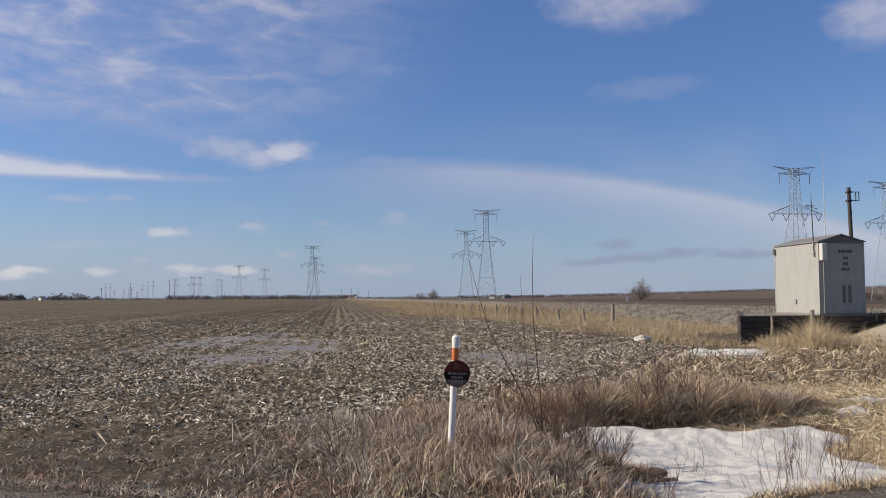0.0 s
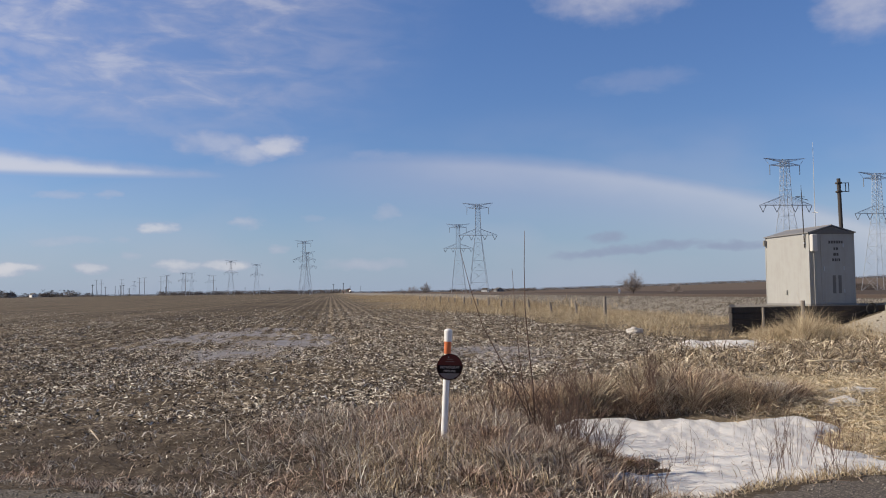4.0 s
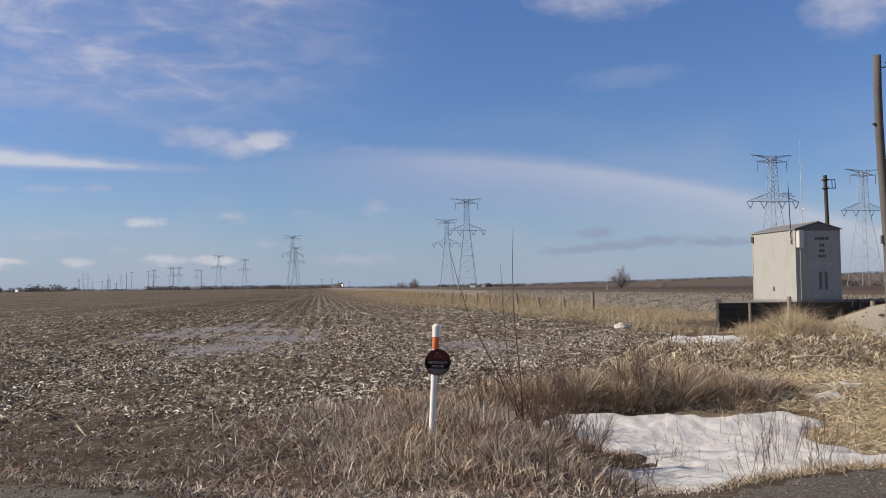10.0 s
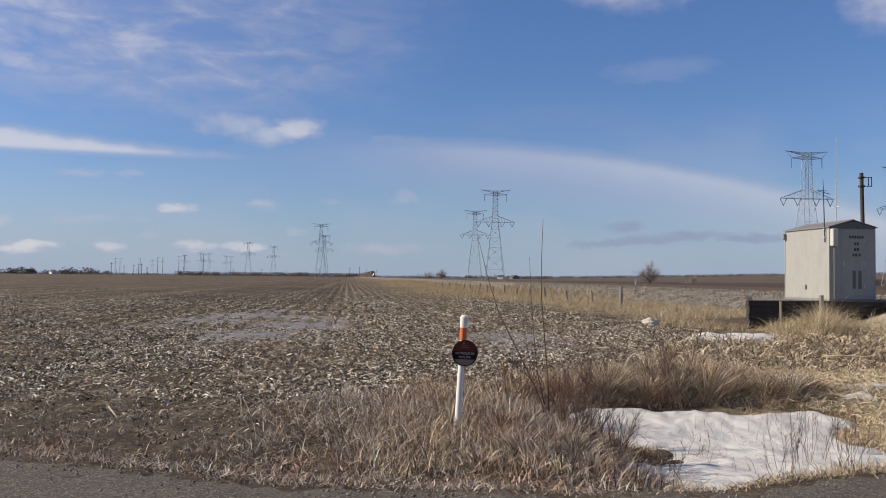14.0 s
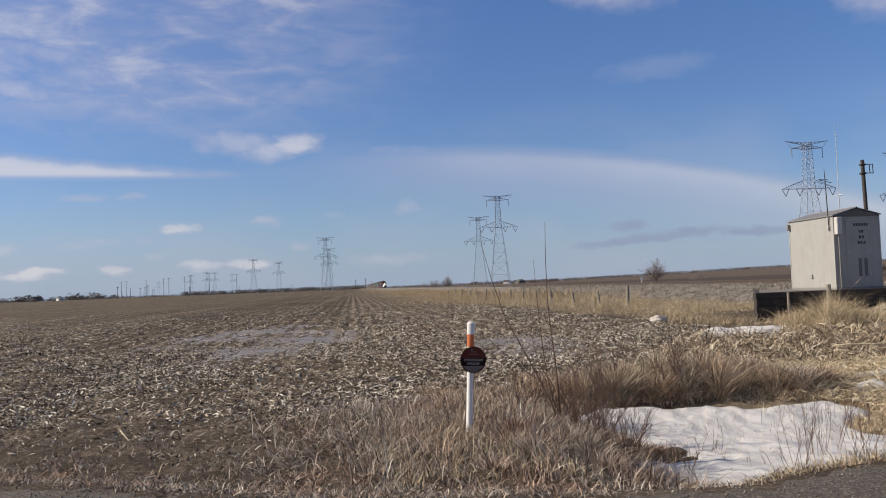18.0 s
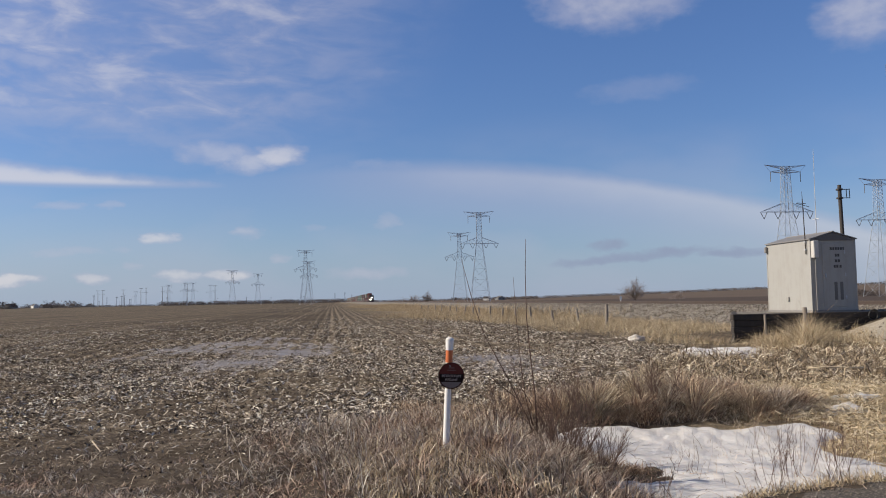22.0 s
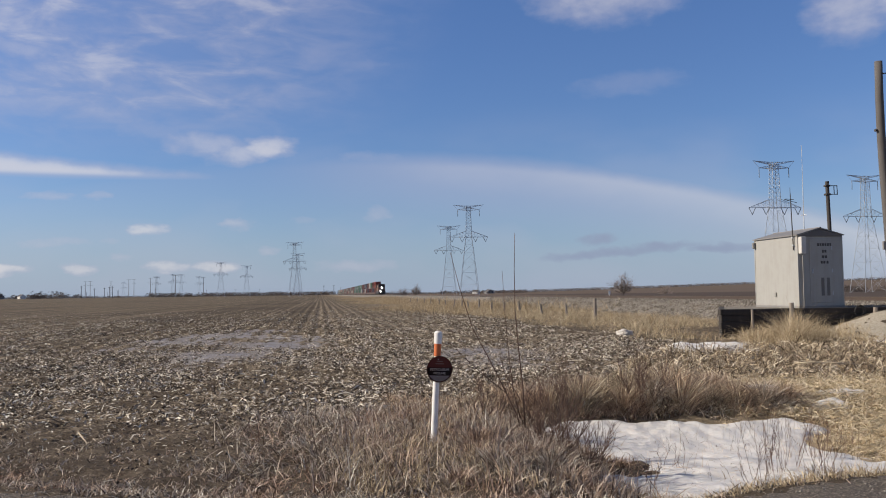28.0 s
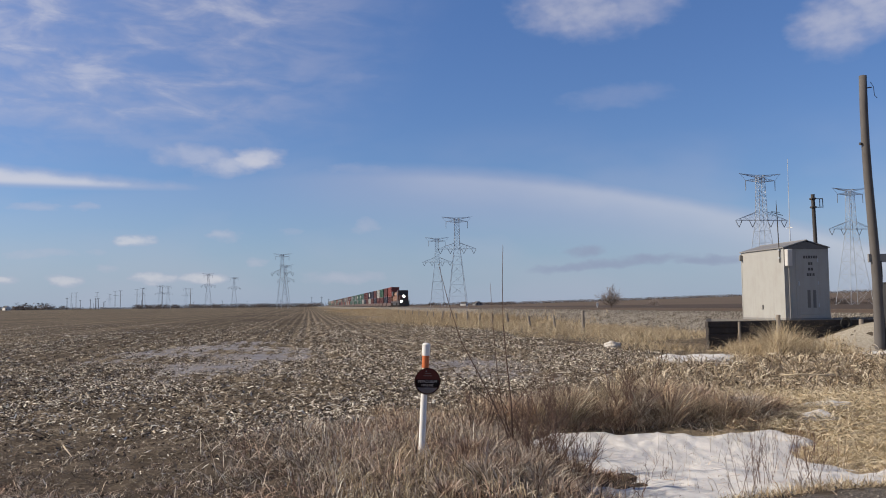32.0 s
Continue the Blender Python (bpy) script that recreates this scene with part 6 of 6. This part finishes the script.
shrub("bare_shrub", 2.9, 11.4, 16, 6, "low leafless shrub with red-brown twigs", 0.8, 8, 0.005)
shrub("bare_shrub", 2.85, 9.0, 15, 21, "leafless red-brown shrub leaning over the snow", 0.7, 8, 0.0045, 0.9)
shrub("bare_shrub", 2.65, 9.7, 22, 22, "leafless red-brown shrub in the verge", 0.8, 9, 0.0045)
shrub("bare_shrub", 2.2, 11.2, 18, 23, "low leafless shrub with red-brown twigs", 0.7, 8, 0.0045)
shrub("bare_shrub", 2.9, 9.3, 14, 14, "low leafless shrub with red-brown twigs beside the snow", 0.6, 8, 0.004)
for k, (x, y, n, h) in enumerate([(4.75, 8.9, 5, 0.55), (4.95, 9.1, 6, 0.9), (5.25, 9.3, 7, 0.7), (5.6, 9.7, 6, 0.75), (5.9, 9.3, 6, 0.6), (6.2, 10.1, 7, 0.6), (6.5, 10.6, 6, 0.5), (5.4, 8.7, 5, 0.45), (3.6, 8.9, 6, 0.4)]):
    shrub("bare_shrub", x, y, n, 40 + k, "thin leafless stems standing in the snow", h, 6, 0.003, 0.35)
shrub("bare_shrub", 4.2, 9.9, 6, 9, "thin leafless shrub standing in the snow", 0.4, 6, 0.003)
shrub("bare_shrub", 4.9, 12.6, 20, 12, "dark leafless shrub in dead weeds", 0.9, 9, 0.005)
shrub("bare_shrub", 3.7, 12.4, 18, 16, "dark leafless shrub in dead weeds", 0.8, 9, 0.005)


def fallen_stalk():
    s = thing("fallen_stalk", pose(9.4, 15.95, ground_z(9.4, 15.95) + 0.22, 0, 0, -7), "long pale fallen stalk lying on the reeds", "stalk")
    part("stalk", to_mesh("stalk", *sweep([(0, 0, 0), (0.4, 0.02, 0.02), (0.8, 0, 0.0), (1.25, 0.03, -0.02)], [0.016, 0.018, 0.017, 0.012], 7), M_STALK, True), None, s)
    for k, x in enumerate((0.55, 0.95)):
        part("side_shoot", rod((x, 0.01, 0.01), (x - 0.18 + 0.3 * k, 0.03, -0.16 + 0.25 * k), 0.009, 0.006, 6), M_STALK, s)


M_STALK = painted("bleached_stalk", (0.62, 0.52, 0.37), 0.7)
fallen_stalk()


# ---- ballast stones ----
def stones():
    rng = np.random.default_rng(71)
    n = 26000
    x, y = rng.uniform(20.8, 25.8, n), 28 + 90 * rng.random(n) ** 1.3
    s = rng.uniform(0.02, 0.06, n)
    oct_v = np.array([(1, 0, 0), (-1, 0, 0), (0, 1, 0), (0, -1, 0), (0, 0, 1), (0, 0, -1)], float)
    oct_f = np.array([(0, 2, 4), (2, 1, 4), (1, 3, 4), (3, 0, 4), (2, 0, 5), (1, 2, 5), (3, 1, 5), (0, 3, 5)])
    V = oct_v[None] * s[:, None, None] * rng.uniform(0.6, 1.4, (n, 6, 1))
    V = V + np.column_stack([x, y, land(x, y) + 0.03 + s * 0.3])[:, None, :]
    T = (np.arange(n) * 6)[:, None, None] + oct_f[None]
    tagged(new("ballast_stones", bulk_mesh("ballast_stones", V.reshape(-1, 3), np.zeros((0, 4), int), T.reshape(-1, 3), M_STONE)),
           "loose grey ballast stones on the railway bank", "stones", kind="stuff")


stones()


# ---- distance: trees, woods, farm ----
def bare_tree(seed, h=11.0):
    rng = random.Random(seed)
    t = thing("bare_tree", pose(0, 0, 0), "leafless winter tree with a rounded crown of fine twigs", "tree", "distant bare trees")
    V, Fs = [], []
    TV, TF = [], []

    def add(pts, rad):
        v, f = sweep(pts, rad, 5)
        k = len(V)
        V.extend(v)
        Fs.extend(tuple(i + k for i in q) for q in f)

    def grow(p, d, length, r, level):
        q = p + d * length
        if level < 3:
            add([p, p + d * length * 0.5 + Vector((rng.uniform(-1, 1), rng.uniform(-1, 1), 0)) * length * 0.06, q], [r, r * 0.8, r * 0.6])
        else:
            k = len(TV)
            w = Vector((rng.uniform(-1, 1), rng.uniform(-1, 1), rng.uniform(-1, 1))) * 0.022
            TV.extend([p - w, p + w, q])
            TF.append((k, k + 1, k + 2))
        if level < 4:
            for _ in range((18, 7, 6, 5)[level]):
                e = (d * (0.45, 0.8, 0.8, 0.8)[level] + Vector((rng.gauss(0, 0.6), rng.gauss(0, 0.6), rng.uniform(-0.2, 0.6))) * (1.0, 0.8, 0.9, 0.9)[level]).normalized()
                far = h * 0.27 * rng.uniform(0.8, 1.1) * (0.75 + 0.4 * e.z) if level == 0 else length * rng.uniform(0.45, 0.75)
                grow(p + d * length * rng.uniform(0.35, 1.0), e, far, r * 0.5, level + 1)
    grow(Vector((0, 0, -0.1)), Vector((0, 0, 1)), h * 0.13, h * 0.013, 0)
    part("trunk", to_mesh("trunk", V, Fs, M_BARK), None, t)
    part("crown", to_mesh("crown", TV, TF, M_CROWN), None, t)
    return t


def plant_trees():
    a, b = bare_tree(1), bare_tree(2)
    spots = [(94.1, 255.7, 1.0), (152, 385.5, 0.7), (59, 527, 1.0), (50, 530, 0.7), (55, 545, 0.6), (47, 540, 0.5)]
    a.matrix_basis = pose(94.1, 255.7, ground_z(94.1, 255.7))
    b.matrix_basis = pose(161, 383, ground_z(161, 383) - 3.0)
    for k, (x, y, s) in enumerate(spots[2:]):
        copy_thing((a, b)[k % 2], pose(x, y, ground_z(x, y) - 7 * (1 - s), 0, 0, 70 * k))


plant_trees()


def woods(name, spots, label, seed):
    """Far woods as many ragged clumps."""
    rng = np.random.default_rng(seed)
    n = len(spots)
    m = 40
    P = np.repeat(np.array(spots, float), m, axis=0)
    base = np.column_stack([P[:, 0], P[:, 1], land(P[:, 0], P[:, 1])])
    s = P[:, 2]
    c = base + np.column_stack([rng.normal(0, 0.55, n * m) * s, rng.normal(0, 0.55, n * m) * s, rng.random(n * m) ** 1.3 * s])
    d = rng.normal(0, 1, (n * m, 2, 3))
    d[:, :, 2] = np.abs(d[:, :, 2]) * 0.8
    size = s * rng.uniform(0.06, 0.22, n * m)
    V = np.stack([c - d[:, 0] * size[:, None] * 0.5, c + d[:, 0] * size[:, None] * 0.5, c + d[:, 1] * size[:, None]], 1)
    T = (np.arange(n * m) * 3)[:, None] + np.array([0, 1, 2])
    tagged(new(name, bulk_mesh(name, V.reshape(-1, 3), np.zeros((0, 4), int), T, M_WOODS)), label, "woods", kind="stuff")


def far_woods():
    rng = random.Random(9)
    left = []
    for _ in range(1500):
        a = rng.uniform(-26, 8)
        r = rng.uniform(2250, 2600)
        tall = 9 if -22 < a < -15 and math.sin(a * 7) > -0.2 else (9 if -11 < a < 1 else 4.5)
        left.append((r * math.sin(radians(a)), r * math.cos(radians(a)), tall * rng.uniform(0.5, 1.25)))
    woods("far_woods", left, "low dark line of leafless trees on the horizon", 81)
    right = []
    for _ in range(2600):
        a = rng.uniform(8, 52)
        r = rng.uniform(2450, 2750)
        right.append((r * math.sin(radians(a)), r * math.cos(radians(a)), rng.uniform(2.5, 8)))
    woods("far_woods", right, "dark line of leafless trees along the far ridge", 82)
    mid = [(r * math.sin(radians(a)), r * math.cos(radians(a)), rng.uniform(1.5, 4.5)) for a, r in ((rng.gauss(12.6, 1.0), rng.uniform(1120, 1240)) for _ in range(60))]
    woods("farm_trees", mid, "cluster of bare trees round a distant farm", 83)
    farm = [(r * math.sin(radians(a)), r * math.cos(radians(a)), rng.uniform(7, 15)) for a, r in ((rng.choice((-20.3, -19.7, -17.5, -17.1, -16.4)) + rng.gauss(0, 0.22), rng.uniform(1960, 2040)) for _ in range(48))]
    woods("farm_trees", farm, "dark bare trees round a distant farmstead", 85)
    near = [(r * math.sin(radians(a)), r * math.cos(radians(a)), rng.uniform(1.9, 2.5)) for a, r in ((rng.choice((rng.uniform(33.2, 34.5), rng.uniform(33.2, 34.5), rng.uniform(33.2, 34.5), rng.uniform(35.2, 36.4))), rng.uniform(400, 420)) for _ in range(60))]
    woods("hedgerow", near, "dark leafless hedgerow beyond the track", 84)


far_woods()


def farmhouse(x, y, rz, w, d, h, roof_h, wall, label):
    f = thing("farmhouse", pose(x, y, ground_z(x, y), 0, 0, rz), label, "house", "distant farm buildings")
    bm = bmesh.new()
    v = [bm.verts.new(p) for p in [(-w / 2, -d / 2, 0), (w / 2, -d / 2, 0), (w / 2, d / 2, 0), (-w / 2, d / 2, 0), (-w / 2, -d / 2, h), (w / 2, -d / 2, h), (w / 2, d / 2, h), (-w / 2, d / 2, h), (0, -d / 2, h + roof_h), (0, d / 2, h + roof_h)]]
    for q in [(0, 1, 5, 8, 4), (2, 3, 7, 9, 6), (1, 2, 6, 5), (3, 0, 4, 7), (3, 2, 1, 0)]:
        bm.faces.new([v[i] for i in q])
    part("walls", bm, wall, f)
    for s in (-1, 1):
        bm = bmesh.new()
        vs = [bm.verts.new(p) for p in [(s * (w / 2 + 0.5), -d / 2 - 0.4, h - 0.3), (0, -d / 2 - 0.4, h + roof_h + 0.06), (0, d / 2 + 0.4, h + roof_h + 0.06), (s * (w / 2 + 0.5), d / 2 + 0.4, h - 0.3)]]
        bm.faces.new(vs)
        bmesh.ops.solidify(bm, geom=bm.faces[:], thickness=0.25)
        part("roof", bm, M_BARNROOF, f)
    for xx in (-w / 4, w / 4):
        part("window", box((xx - 0.6, -d / 2 - 0.06, 1.2), (xx + 0.6, -d / 2 - 0.01, 2.9)), M_PANE, f)


farmhouse(-620, 1882.2, 40, 11, 14, 5.5, 4.0, M_HOUSE, "distant white farmhouse with a grey roof")
farmhouse(-675, 1903.4, -20, 16, 24, 5, 5.0, M_BOX["grey"], "distant grey barn with a pitched roof")
farmhouse(210, 1145.7, 60, 7, 8, 3.2, 2.2, M_HOUSE, "distant white farmhouse among bare trees")
farmhouse(228, 1140.7, 10, 10, 12, 3, 2.6, M_BOX["grey"], "distant grey barn with a pitched roof")


def trackside_marker():
    m = thing("trackside_marker", pose(43, 123, ground_z(43, 123)), "small white trackside marker post", "marker post")
    part("post", rod((0, 0, -0.3), (0, 0, 1.75), 0.07, 0.06, 8), M_WHITE, m)
    part("plate", box((-0.16, -0.1, 1.25), (0.16, -0.075, 1.75), 0.01), M_WHITE, m)


trackside_marker()


# ---- what moves: the train comes down the track ----
SPEED, PASSES = 33.6, 39.1


def motions():
    for k, car in enumerate(TRAIN):
        back = 0.0 if k == 0 else 23.2 + CAR_PITCH * (k - 1)
        rows = [(t, pose(RAIL_X, SPEED * (PASSES - t) + back, RAIL_Z)) for t in (0, 8, 16, 24, 32)]
        walk(car, rows)


motions()
